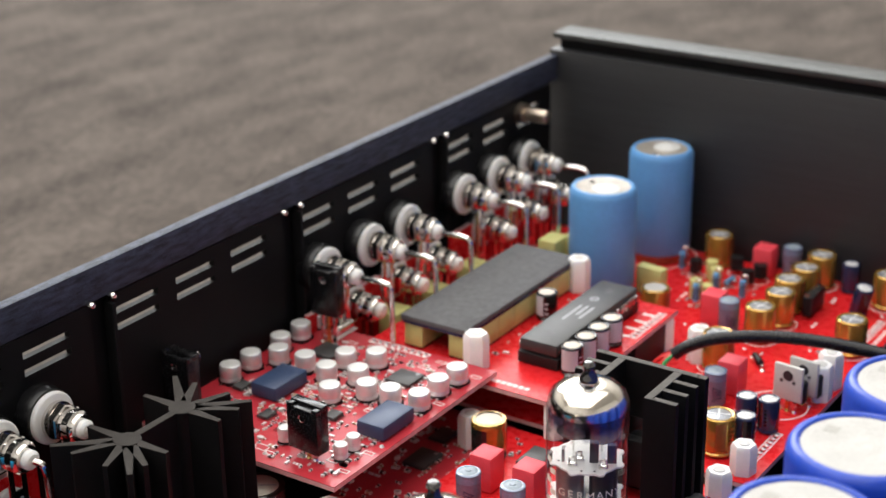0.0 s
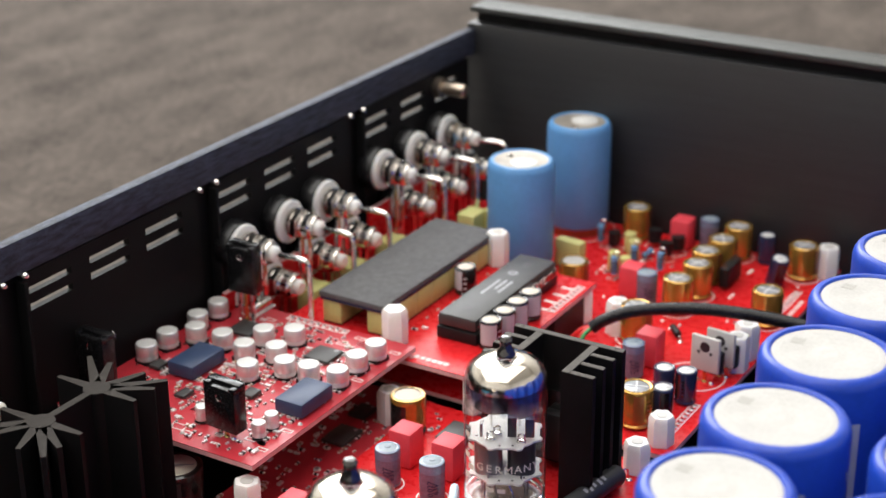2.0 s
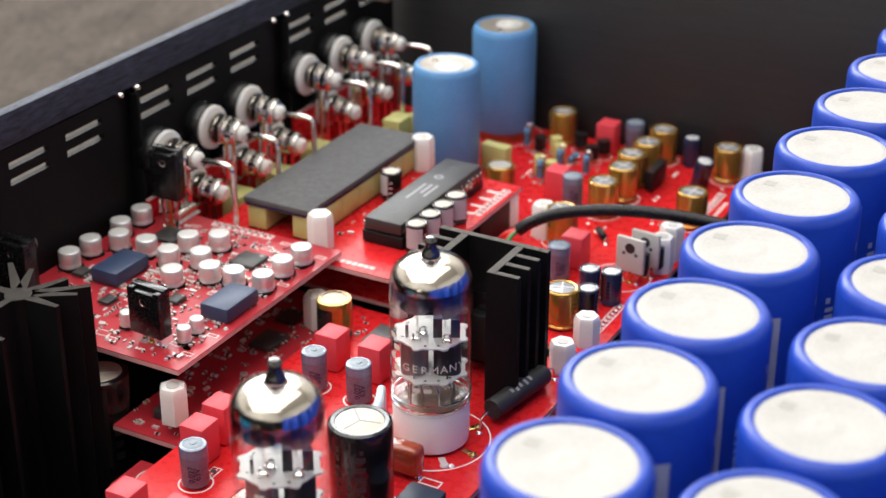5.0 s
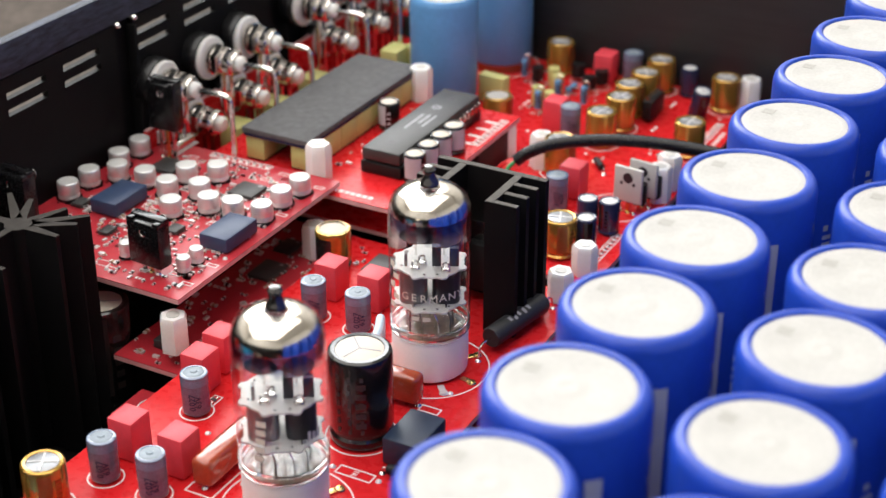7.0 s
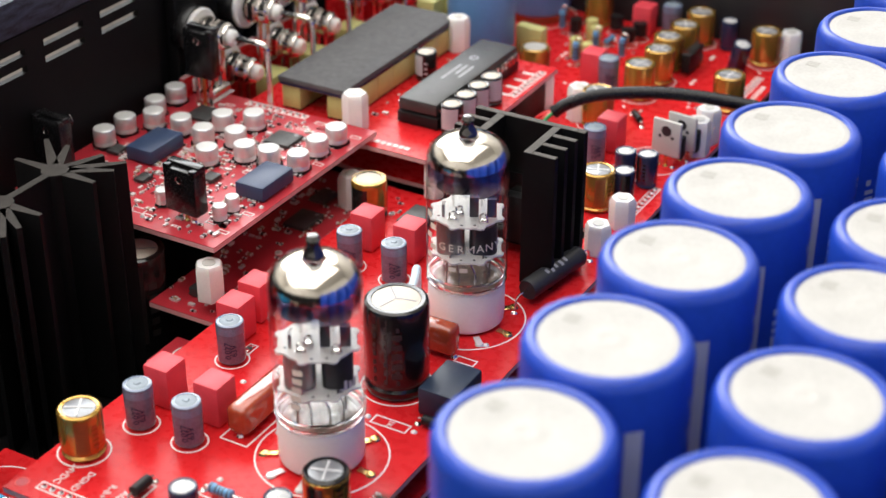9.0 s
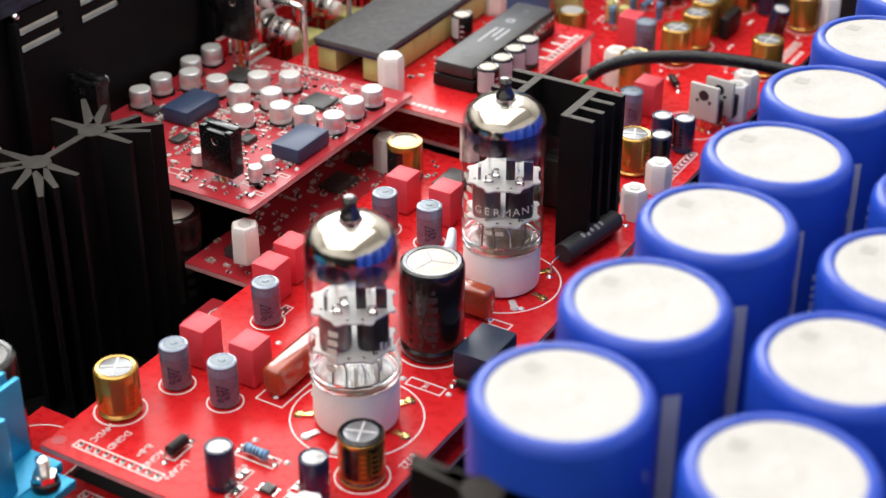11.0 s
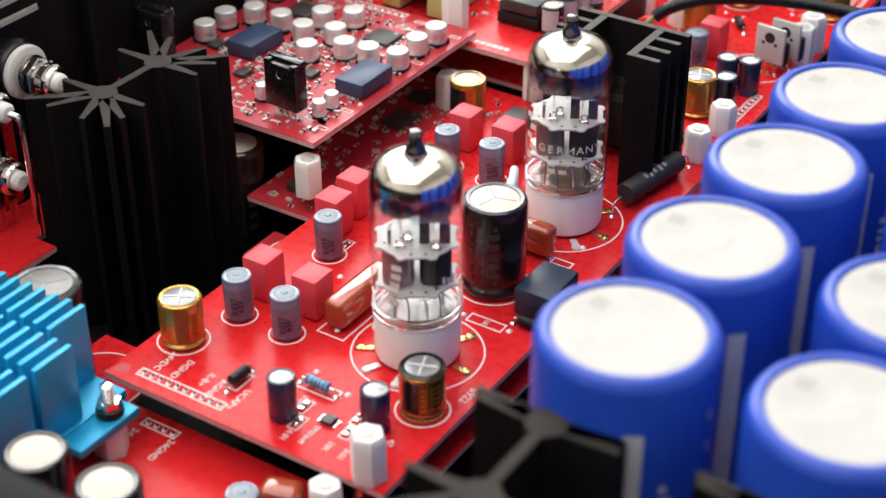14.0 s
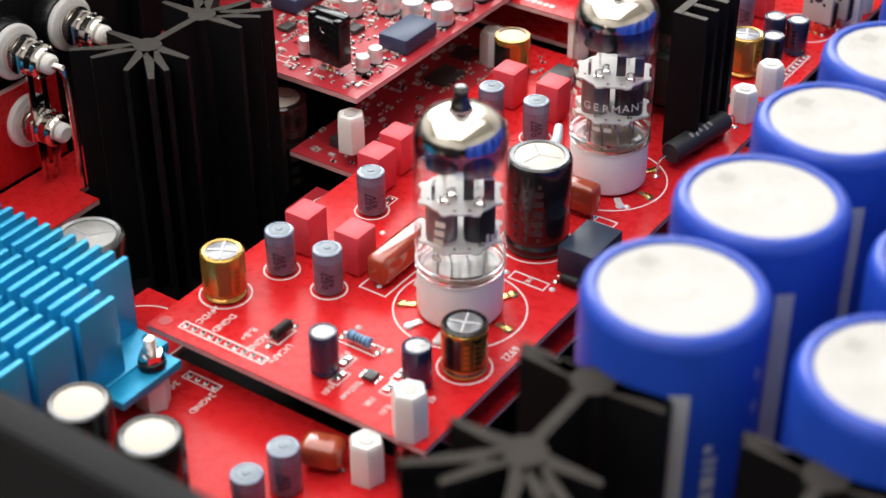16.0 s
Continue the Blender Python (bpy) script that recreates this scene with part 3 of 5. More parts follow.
# ---- kinds of things ----
def vacuum_tube(x, y, z, turn, printed):
    t = thing("vacuum_tube", x, y, z, "clear glass vacuum tube with silver getter top in white socket", "vacuum tube", "pair of vacuum tubes", turn)
    bm = bmesh.new()
    lathe(bm, [(0, 0.0004), (0.0090, 0.0004), (0.0098, 0.0012), (0.0100, 0.003), (0.0100, 0.0118), (0.0096, 0.0126), (0.0088, 0.0127), (0.0086, 0.0118), (0, 0.0118)], 48)
    sock = part("socket", bm, CERAMIC, t, "white ceramic nine-pin socket")
    bm = bmesh.new()
    lathe(bm, [(0.0085, 0.0119), (0.0080, 0.0122), (0.0030, 0.0123), (0, 0.0122)], 40)
    part("socket_well", bm, WELL, sock, "brown-grey inside of the socket")
    for k in range(9):
        a = 2 * math.pi * k / 9.6 + 0.4
        bm = bmesh.new()
        box(bm, 0.0102, 0.0132, -0.0009, 0.0009, 0.0001, 0.0005, 0.0001, Matrix.Rotation(a, 4, "Z"))
        lathe(bm, [(0.0013, 0.0001), (0.001, 0.0006), (0, 0.0008)], 10, Matrix.Rotation(a, 4, "Z") @ Matrix.Translation((0.0136, 0, 0)))
        part("contact", bm, SOLDER if k % 4 else COPPER, sock, "soldered socket contact")
    out = [(0.0090, 0.0121), (0.0098, 0.0126), (0.0102, 0.0136), (0.0104, 0.0160), (0.0105, 0.0300), (0.0105, 0.0478), (0.0103, 0.0500), (0.0096, 0.0518), (0.0080, 0.0534), (0.0055, 0.0545), (0.0032, 0.0550), (0.0021, 0.0555)]
    bm = bmesh.new()
    lathe(bm, [(0, 0.0121)] + out + [(0.0016, 0.0560), (0, 0.0562)], 56)
    for f in bm.faces:
        f.smooth = True
    g = part("glass_bulb", bm, GLASS, t, "clear glass bulb")
    # pressed glass foot: a thick clear disc with a rounded rim
    bm = bmesh.new()
    lathe(bm, [(0, 0.0129), (0.0086, 0.0129), (0.0095, 0.0134), (0.0097, 0.0142), (0.0094, 0.0150), (0.0084, 0.0153), (0.0060, 0.0150), (0, 0.0150)], 48)
    part("glass_base", bm, CLEARFOOT, t, "thick clear glass base with sealed pins")
    for zr in (0.0137, 0.0158):
        bm = bmesh.new()
        lathe(bm, [(0.0098, zr - 0.0004), (0.01035, zr - 0.0002), (0.01045, zr), (0.01035, zr + 0.0002), (0.0098, zr + 0.0004), (0.0098, zr - 0.0004)], 48)
        part("glass_ridge", bm, CLEARNYLON, g, "rounded ridge of thick glass")
    # getter flash on the inside of the dome
    bm = bmesh.new()
    rnd = random.Random(7)
    lathe(bm, [(0.0100 * math.cos(radians(5.5 * k)) ** 0.62, 0.0482 + 0.0066 * math.sin(radians(5.5 * k)) ** 0.95) for k in range(16)], 64)
    part("getter_mirror", bm, GETTER, t, "mirror-like silver getter flash")
    bm = bmesh.new()
    lathe(bm, [(0.0100, 0.0418), (0.0100, 0.0430), (0.0100, 0.0450), (0.0100, 0.0470), (0.0100, 0.0482)], 64)
    for v in bm.verts:
        if v.co.z < 0.0419:
            v.co.z += rnd.uniform(-0.0006, 0.0008)
    part("getter_skirt", bm, FRINGE, t, "thin blue-black fringe where the getter fades into clear glass, mirrored blue in its colour")
    bm = bmesh.new()
    lathe(bm, [(0.0022, 0.0552), (0.0024, 0.0557), (0.0022, 0.0565), (0.0015, 0.0578), (0.0015, 0.0590), (0.0017, 0.0598), (0.0012, 0.0607), (0, 0.0610)], 20)
    part("sealed_tip", bm, SMOKE, g, "dark sealed glass tip")
    for zc in (0.0220, 0.0325):
        pts = []
        for k in range(96):
            a = 2 * math.pi * k / 96
            tooth = (0.0, 0.0004, 0.0011, 0.0012, 0.0011, 0.0004)[k % 12 - 3] if 3 <= k % 12 <= 8 else 0.0
            r = 0.0088 + tooth
            pts.append((r * math.cos(a), r * math.sin(a)))
        bm = bmesh.new()
        prism(bm, pts, zc, zc + 0.0005)
        disc = part("mica_spacer", bm, MICA, t, "white toothed mica disc")
        for a in (-100, -75, -50, 60, 140, 200):
            # Dark discs colour in the shade of small holes in the mica.
            bm = bmesh.new()
            lathe(bm, [(0.00035, zc + 0.0005), (0.00035, zc + 0.00056), (0, zc + 0.00056)], 8, Matrix.Translation((0.0076 * math.cos(radians(a)), 0.0076 * math.sin(radians(a)), 0)))
            part("eyelet", bm, BAND, disc)
    for s in (-1, 1):
        bm = bmesh.new()
        pts = [(s * 0.0042 + 0.0036 * math.copysign(abs(math.cos(a)) ** 0.6, math.cos(a)), 0.0050 * math.copysign(abs(math.sin(a)) ** 0.5, math.sin(a))) for a in [2 * math.pi * k / 28 for k in range(28)]]
        prism(bm, pts, 0.0226, 0.0324)
        for w in (-1, 1):
            box(bm, s * 0.0042 - 0.0002, s * 0.0042 + 0.0002, w * 0.0048, w * 0.0066, 0.0226, 0.0324)
        # Equal plates: left coloured as lit, right as shaded.
        part("anode", bm, PLATE if s < 0 else DARKPLATE, t, "grey folded anode plate")
        # tilted oval getter pan on its post
        bm = bmesh.new()
        lathe(bm, [(0, -0.0003), (0.0030, -0.0003), (0.0034, 0.0), (0.0034, 0.0003), (0.0028, 0.0002), (0, 0.0001)], 24,
              pose(s * 0.0042, 0.0006, 0.0395 - 0.0003 * (s + 1), 16 + 8 * s, -12 * s, 0) @ Matrix.Diagonal((1.1, 0.8, 1, 1)))
        part("getter_pan", bm, PAN, t, "brown-grey oval getter pan")
        bm = bmesh.new()
        rod(bm, [(s * 0.0036, 0.003, 0.0331), (s * 0.0036, 0.0028, 0.0390)], 0.0003, 6)
        part("getter_post", bm, TIN, t)
    for x0, x1, zz, mat in ((0.0006, 0.0029, 0.0388, DARKPLATE), (0.0050, 0.0074, 0.0384, DARKPLATE), (-0.0064, -0.0056, 0.0368, PLATE)):
        bm = bmesh.new()
        box(bm, x0, x1, -0.0034, -0.0031, 0.0331, zz, 0.0001)
        box(bm, x0, x1, -0.0031, -0.0012, zz - 0.0004, zz - 0.0001)
        part("shield", bm, mat, t, "upright dark metal strip above the mica")
    for cx, cy in ((-0.0036, -0.0046), (-0.0020, -0.0018), (0.0041, -0.0056)):
        bm = bmesh.new()
        box(bm, cx - 0.0012, cx + 0.0012, cy - 0.0009, cy + 0.0009, 0.0330, 0.0337, 0.0001)
        rod(bm, bend([(cx - 0.0008, cy, 0.0336), (cx - 0.0008, cy, 0.0352), (cx + 0.0006, cy, 0.0355), (cx + 0.0008, cy, 0.0338)]), 0.0003, 6)
        part("weld_clip", bm, TIN, t, "bright bent wire clip on the mica")
    for k in range(9):
        a = 2 * math.pi * k / 9 + 0.2
        bm = bmesh.new()
        c, s = math.cos(a), math.sin(a)
        rod(bm, bend([(0.0060 * c, 0.0060 * s, 0.0124), (0.0060 * c, 0.0060 * s, 0.0175), (0.0052 * c + 0.001 * s, 0.0052 * s, 0.0195), (0.0045 * c, 0.0045 * s, 0.0222)]), 0.00024, 6)
        wire = part("lead_wire", bm, TIN if k % 3 == 1 else PAN, t)
        bm = bmesh.new()
        lathe(bm, [(0.0014, 0.0150), (0.0011, 0.0158), (0.0007, 0.0168), (0.0003, 0.0174)], 12, Matrix.Translation((0.0060 * c, 0.0060 * s, 0)))
        part("glass_bead", bm, CLEARFOOT, wire, "glass bead round the lead")
    if printed:
        for i, ch in enumerate("GERMANY"):
            a = radians((i - 2.6) * 13.5)
            letters("printed_letter", ch, 0.0031, Matrix.Rotation(a, 4, "Z") @ Matrix.Translation((0, -0.01062, 0.0274)) @ pose(0, 0, 0, 90, 0, 0), PRINT, g, 0.00003)
        marks = [(-62 + 9 * (i % 2), 0.0222 + 0.0030 * i, 0.0011, 0.0016) for i in range(5)] + [(-20, 0.0206, 0.0010, 0.0012), (-4, 0.0206, 0.0010, 0.0012)]
    else:
        marks = [(-30 + 1.2 * i, 0.0203 + 0.0024 * i, 0.0012, 0.0016) for i in range(5)]
        marks += [(34 + 7 * i, 0.0250, 0.0004, 0.0026 - 0.0006 * (i % 2)) for i in range(3)]
    for a, zz, w, h in marks:
        bm = bmesh.new()
        lathe(bm, [(0.01058, zz), (0.01058, zz + h)], 4, None, 0, a - 90 - math.degrees(w / 0.0105), a - 90 + math.degrees(w / 0.0105))
        part("printed_bar", bm, PRINT, g)
    t.scale = (1.04, 1.04, 1.0)
    return t


def can_capacitor(name, r, h, sleeve, top, label, group, vent="cross", stripe=None, groove=True):
    """A radial electrolytic: sleeve with rolled edges, can top, vent marks, stripe."""
    t = thing(name, 0, 0, -1, label, "capacitor", group)
    bm = bmesh.new()
    prof = [(0, 0.0003), (r * 0.9, 0.0003), (r, 0.0008)]
    if groove:
        prof += [(r, h * 0.10), (r * 0.93, h * 0.13), (r * 0.93, h * 0.15), (r, h * 0.19)]
    prof += [(r, h - r * 0.16), (r * 0.965, h - r * 0.05), (r * 0.88, h), (r * 0.76, h - 0.0001), (r * 0.74, h - 0.0003)]
    lathe(bm, prof, 32)
    skin = part("sleeve", bm, sleeve, t)
    bm = bmesh.new()
    lathe(bm, [(0, h - 0.00015), (r * 0.7, h - 0.0002), (r * 0.765, h - 0.00035)], 28)
    lid = part("can_top", bm, top, t, "bare metal end")
    if vent == "cross":
        for a in (20, 110):
            bm = bmesh.new()
            box(bm, -r * 0.66, r * 0.66, -r * 0.04, r * 0.04, h - 0.0002, h + 0.00004, 0, Matrix.Rotation(radians(a), 4, "Z"))
            part("vent_score", bm, CROSS, lid)
    elif vent == "K":
        for a in (0, 120, 240):
            bm = bmesh.new()
            box(bm, 0, r * 0.66, -r * 0.02, r * 0.02, h - 0.0002, h - 0.00008, 0, Matrix.Rotation(radians(a + 15), 4, "Z"))
            part("vent_score", bm, GREYLINE, lid)
    if stripe:
        mat, a0, a1 = stripe
        bm = bmesh.new()
        lathe(bm, [(r + 0.00005, h * 0.22), (r + 0.00006, h - r * 0.2)], 8, None, 0, a0, a1)
        part("stripe", bm, mat, skin)
        bars = 5 if h > 0.01 else 3
        for i in range(bars):
            bm = bmesh.new()
            zz = h * (0.28 + 0.55 * i / bars)
            lathe(bm, [(r + 0.0001, zz), (r + 0.0001, zz + h * 0.06)], 5, None, 0, a1 + 8, a1 + 26)
            part("printed_bar", bm, mat if mat is not sleeve else GREYLINE, skin)
    return t


def box_capacitor(name, sx, sy, h, mat, label, group, category="capacitor"):
    t = thing(name, 0, 0, -1, label, category, group)
    bm = bmesh.new()
    box(bm, -sx / 2, sx / 2, -sy / 2, sy / 2, 0.0004, h, min(sx, sy) * 0.06)
    part("body", bm, mat, t)
    for s in (-1, 1):
        bm = bmesh.new()
        box(bm, s * sx * 0.3 - 0.0003, s * sx * 0.3 + 0.0003, -sy * 0.3, sy * 0.3, 0.0, 0.0006)
        part("foot", bm, mat, t)
    return t


def standoff(h, r=0.0042, label="white nylon hexagonal spacer"):
    t = thing("hex_standoff", 0, 0, -1, label, "standoff", "white nylon standoffs")
    bm = bmesh.new()
    lathe(bm, [(0, 0.0), (r, 0.0), (r, h - 0.0014), (r * 0.86, h), (0, h)], 6)
    part("spacer", bm, NYLON, t)
    # Grey disc on top paints the shade of the bore.
    bm = bmesh.new()
    lathe(bm, [(0, h + 0.0002), (r * 0.45, h + 0.0002), (r * 0.45, h - 0.0003)], 16)
    part("bore", bm, WHITELINE, t)
    return t


def place(t, spots, rz=None):
    """Puts a built thing at the first spot and copies at the rest."""
    rnd = random.Random(len(t.name) + len(spots))
    for i, s in enumerate(spots):
        a = rnd.uniform(-180, 180) if rz is None else rz
        m = pose(s[0], s[1], s[2], 0, 0, a if len(s) < 4 else s[3])
        if i == 0:
            t.matrix_world = m
        else:
            copy_thing(t, m)
    return t


# ---- tube board ----
for ty, pr in ((0.1500, False), (0.2215, True)):
    vacuum_tube(0.1367, ty, TUBE_Z, 28 if pr else 34, pr)
    silk_ring(tube_board, 0.1367, ty, 0.0162)

gold = can_capacitor("electrolytic_capacitor", 0.0054, 0.0130, GOLDEN, DARKTOP, "shiny gold electrolytic capacitor with cross-scored silver top", "gold capacitors", "cross", (BROWN, -75, -40))
place(gold, [(0.0860, 0.1231, TUBE_Z, 10),
             (0.0783, 0.4370 - 0.004, TUBE_Z), (0.1195, 0.4340, TUBE_Z), (0.1190, 0.4195, TUBE_Z), (0.1180, 0.4065, TUBE_Z), (0.1198, 0.3940, TUBE_Z), (0.1190, 0.3785, TUBE_Z),
             (0.1497, 0.3845, TUBE_Z), (0.1471, 0.4284, TUBE_Z), (0.1160, 0.3505, TUBE_Z), (0.1405, 0.2972, TUBE_Z)], None)
for x, y in ((0.0860, 0.1231), (0.1501, 0.1318)):
    silk_ring(tube_board, x, y, 0.0064)
for x, y in ((0.1195, 0.4340), (0.1198, 0.3940), (0.1471, 0.4284), (0.1190, 0.3785), (0.1497, 0.3845)):
    silk_ring(far_board, x, y, 0.0064)
black_gold = can_capacitor("electrolytic_capacitor", 0.0054, 0.0130, INK, DARKTOP, "black and gold electrolytic capacitor with orange print", "gold capacitors", "cross", (BROWN, -66, -40))
place(black_gold, [(0.1501, 0.1318, TUBE_Z, 0)])
for z0, z1, r0 in ((0.0112, 0.0129, 0.00546), (0.0004, 0.0014, 0.00546), (0.0021, 0.0027, 0.0055)):
    bm = bmesh.new()
    lathe(bm, [(r0 - 0.0001, z0), (r0, z0 + 0.0001), (r0, z1 - 0.0007), (r0 - 0.0009, z1 + 0.00005) if z1 > 0.01 else (r0 - 0.0001, z1)], 28)
    part("gold_rim", bm, GOLDEN, black_gold, "gold rim of the sleeve")
for a0, a1 in ((-38, -30), (-150, -112), (-20, 20)):
    bm = bmesh.new()
    lathe(bm, [(0.00548, 0.0032), (0.00548, 0.0108)], 6, None, 0, a0, a1)
    part("gold_panel", bm, GOLDEN, black_gold, "gold panel of the sleeve")
for i in range(5):
    bm = bmesh.new()
    lathe(bm, [(0.00555, 0.0036 + 0.0014 * i), (0.00555, 0.0045 + 0.0014 * i)], 5, None, 0, -60, -46)
    part("printed_bar", bm, ORANGE, black_gold)
dark_gold = can_capacitor("electrolytic_capacitor", 0.0054, 0.0130, INK, CREAM, "black electrolytic capacitor with a gold rim and cream top", "gold capacitors", "none", (GOLDEN, -105, -20))
place(dark_gold, [(0.0833, 0.2577, TUBE_Z, 40)])
bm = bmesh.new()
lathe(bm, [(0.0041, 0.0130), (0.0052, 0.0129), (0.0055, 0.0122), (0.0055, 0.0112)], 28)
part("gold_rim", bm, GOLDEN, dark_gold, "gold rim of the sleeve")
pale_gold = can_capacitor("electrolytic_capacitor", 0.0054, 0.0100, GOLDEN, WHITECAP, "short gold electrolytic capacitor with a white top", "gold capacitors", "none", (BROWN, -75, -40))
place(pale_gold, [(0.0775, 0.3800, TUBE_Z)])

film = can_capacitor("film_capacitor", 0.0037, 0.0122, GREYBLUE, FILMTOP, "grey-blue film capacitor in clear printed sleeve", "grey-blue film capacitors", "none", None, False)
bm = bmesh.new()
lathe(bm, [(0.00374, 0.0094), (0.00376, 0.0112), (0.0036, 0.01205), (0.0032, 0.01225), (0.0028, 0.0122)], 28)
part("sleeve_shoulder", bm, FILMRIM, film, "clear blue-grey shoulder of the sleeve")
bm = bmesh.new()
lathe(bm, [(0.0028, 0.0121), (0.0024, 0.0123), (0.0010, 0.01235), (0.0007, 0.0126), (0, 0.0126)], 20)
part("resin_end", bm, FILMTOP, film, "pale blue-grey resin end")
for text, a in (("0.027", -66), ("63V", -42)):
    letters("printed_text", text, 0.0023, Matrix.Rotation(radians(a + 90), 4, "Z") @ Matrix.Translation((0, -0.00378, 0.0050)) @ pose(0, 0, 0, 90, 0, 0) @ pose(0, 0, 0, 0, 0, 90), NAVY, film, 0.00004)
place(film, [(0.0910, 0.1386, TUBE_Z), (0.1057, 0.1387, TUBE_Z), (0.0935, 0.1730, TUBE_Z), (0.0945, 0.2290, TUBE_Z), (0.1093, 0.2290, TUBE_Z),
             (0.1068, 0.4370, TUBE_Z), (0.1070, 0.3790, TUBE_Z), (0.1265, 0.3255, TUBE_Z), (0.1330, 0.0870, LOW_Z), (0.1320, 0.0760, LOW_Z)], 0)
for x, y in ((0.0910, 0.1386), (0.1057, 0.1387), (0.0935, 0.1730), (0.0945, 0.2290), (0.1093, 0.2290)):
    silk_ring(tube_board, x, y, 0.0045)

pink = box_capacitor("box_capacitor", 0.0074, 0.0078, 0.0118, PINK, "coral red plastic box capacitor on the red board", "coral red box capacitors")
place(pink, [(0.0902, 0.1500, TUBE_Z), (0.1055, 0.1500, TUBE_Z), (0.0880, 0.1830, TUBE_Z), (0.0868, 0.1945, TUBE_Z), (0.0925, 0.2420, TUBE_Z), (0.1070, 0.2420, TUBE_Z),
             (0.0975, 0.4330, TUBE_Z), (0.0995, 0.3830, TUBE_Z), (0.1275, 0.3365, TUBE_Z)], 0)

navy = can_capacitor("electrolytic_capacitor", 0.0034, 0.0115, NAVY, STEEL, "small navy electrolytic capacitor with a pale top", "small navy capacitors", "K", (INK, -80, -30))
place(navy, [(0.1245, 0.1128, TUBE_Z), (0.1449, 0.1204, TUBE_Z), (0.1483, 0.3175, TUBE_Z), (0.1415, 0.3160, TUBE_Z), (0.1465, 0.3035, TUBE_Z), (0.1308, 0.4345, TUBE_Z)])
lean = copy_thing(navy, pose(0.1403, 0.4174, TUBE_Z, 6, 12, 0))
tagged(lean, "small navy electrolytic capacitor leaning to one side", "capacitor", "small navy capacitors")

big_black = can_capacitor("electrolytic_capacitor", 0.0083, 0.0262, INK, CREAM, "tall black electrolytic capacitor with a plain cream top", "tall black capacitors", "K", (DIMPRINT, -78, -76))
place(big_black, [(0.1371, 0.1844, TUBE_Z, 0)])
floor_cap = can_capacitor("electrolytic_capacitor", 0.0083, 0.0350, INK, CREAM, "tall black electrolytic capacitor standing behind the heatsink", "tall black capacitors", "K", (DIMPRINT, -78, -60))
place(floor_cap, [(0.0425, 0.1975, FLOOR_Z, 20)])
silk_ring(corner_board, 0.0700, 0.1830, 0.0040)
scored = can_capacitor("electrolytic_capacitor", 0.0088, 0.0302, INK, SCORED, "tall black electrolytic capacitor with a scored silver top", "tall black capacitors", "K", (LABEL, 40, 62))
place(scored, [(0.0610, 0.1045, LOW_Z, 40)])
for k in range(3):
    for i in range(7):
        bm = bmesh.new()
        a = -104 + 22 * k
        lathe(bm, [(0.00838, 0.0055 + 0.0026 * i), (0.00838, 0.0068 + 0.0026 * i + 0.0004 * (i % 2))], 3, None, 0, a, a + 6)
        part("printed_bar", bm, DIMPRINT, big_black)
silk_ring(tube_board, 0.1371, 0.1844, 0.0094)


def dipped_film(x0, y0, x1, y1, z, h, w):
    cx, cy = (x0 + x1) / 2, (y0 + y1) / 2
    t = thing("dipped_film_capacitor", cx, cy, z, "glossy brown-red dipped film capacitor standing on edge", "capacitor", "brown film capacitors", math.degrees(math.atan2(y1 - y0, x1 - x0)))
    l = math.hypot(x1 - x0, y1 - y0)
    bm = bmesh.new()
    box(bm, -l / 2, l / 2, -w / 2, w / 2, 0.001, h, w * 0.3, seg=4)
    part("body", bm, RUST, t)
    for s in (-1, 1):
        bm = bmesh.new()
        rod(bm, [(s * l * 0.43, 0, 0.0016), (s * l * 0.43, 0, 0)], 0.0005, 8)
        lathe(bm, [(0.001, 0), (0.0006, 0.0006), (0, 0.0008)], 10, Matrix.Translation((s * l * 0.43, 0, 0)))
        part("lead", bm, TIN, t)
    return t


dipped_film(0.1150, 0.1450, 0.1150, 0.1680, TUBE_Z, 0.0090, 0.0062)
dipped_film(0.1335, 0.2030, 0.1440, 0.2030, TUBE_Z, 0.0095, 0.0056)
dipped_film(0.1305, 0.0958, 0.1400, 0.0990, LOW_Z, 0.0078, 0.0076)

# boxed relay and parts beside it
t = box_capacitor("slate_relay", 0.0102, 0.0150, 0.0082, DARKSLATE, "dark navy moulded relay box on tube board", "slate blue boxes", "relay")
place(t, [(0.1532, 0.1832, TUBE_Z)], 0)


def axial(x0, y0, x1, y1, z, r, mat, bands, label, name, length=0.62, lift=0.0006, category="resistor", group="axial parts"):
    l = math.hypot(x1 - x0, y1 - y0)
    t = thing(name, (x0 + x1) / 2, (y0 + y1) / 2, z, label, category, group, math.degrees(math.atan2(y1 - y0, x1 - x0)))
    b = l * length / 2
    lie = pose(0, 0, r + lift, 0, 90, 0)
    bm = bmesh.new()
    if bands:
        lathe(bm, [(0, -b), (r * 0.8, -b * 0.98), (r, -b * 0.9), (r, -b * 0.62), (r * 0.86, -b * 0.52), (r * 0.86, b * 0.52), (r, b * 0.62), (r, b * 0.9), (r * 0.8, b * 0.98), (0, b)], 20, lie)
    else:
        lathe(bm, [(0, -b), (r * 0.9, -b), (r, -b * 0.94), (r, b * 0.94), (r * 0.9, b), (0, b)], 20, lie)
    part("body", bm, mat, t)
    for k in bands:
        bm = bmesh.new()
        lathe(bm, [(r * (1.02 if abs(k) > 0.55 else 0.89), b * k - b * 0.06), (r * (1.02 if abs(k) > 0.55 else 0.89), b * k + b * 0.06)], 20, lie)
        part("colour_band", bm, BAND, t)
    for s in (-1, 1):
        bm = bmesh.new()
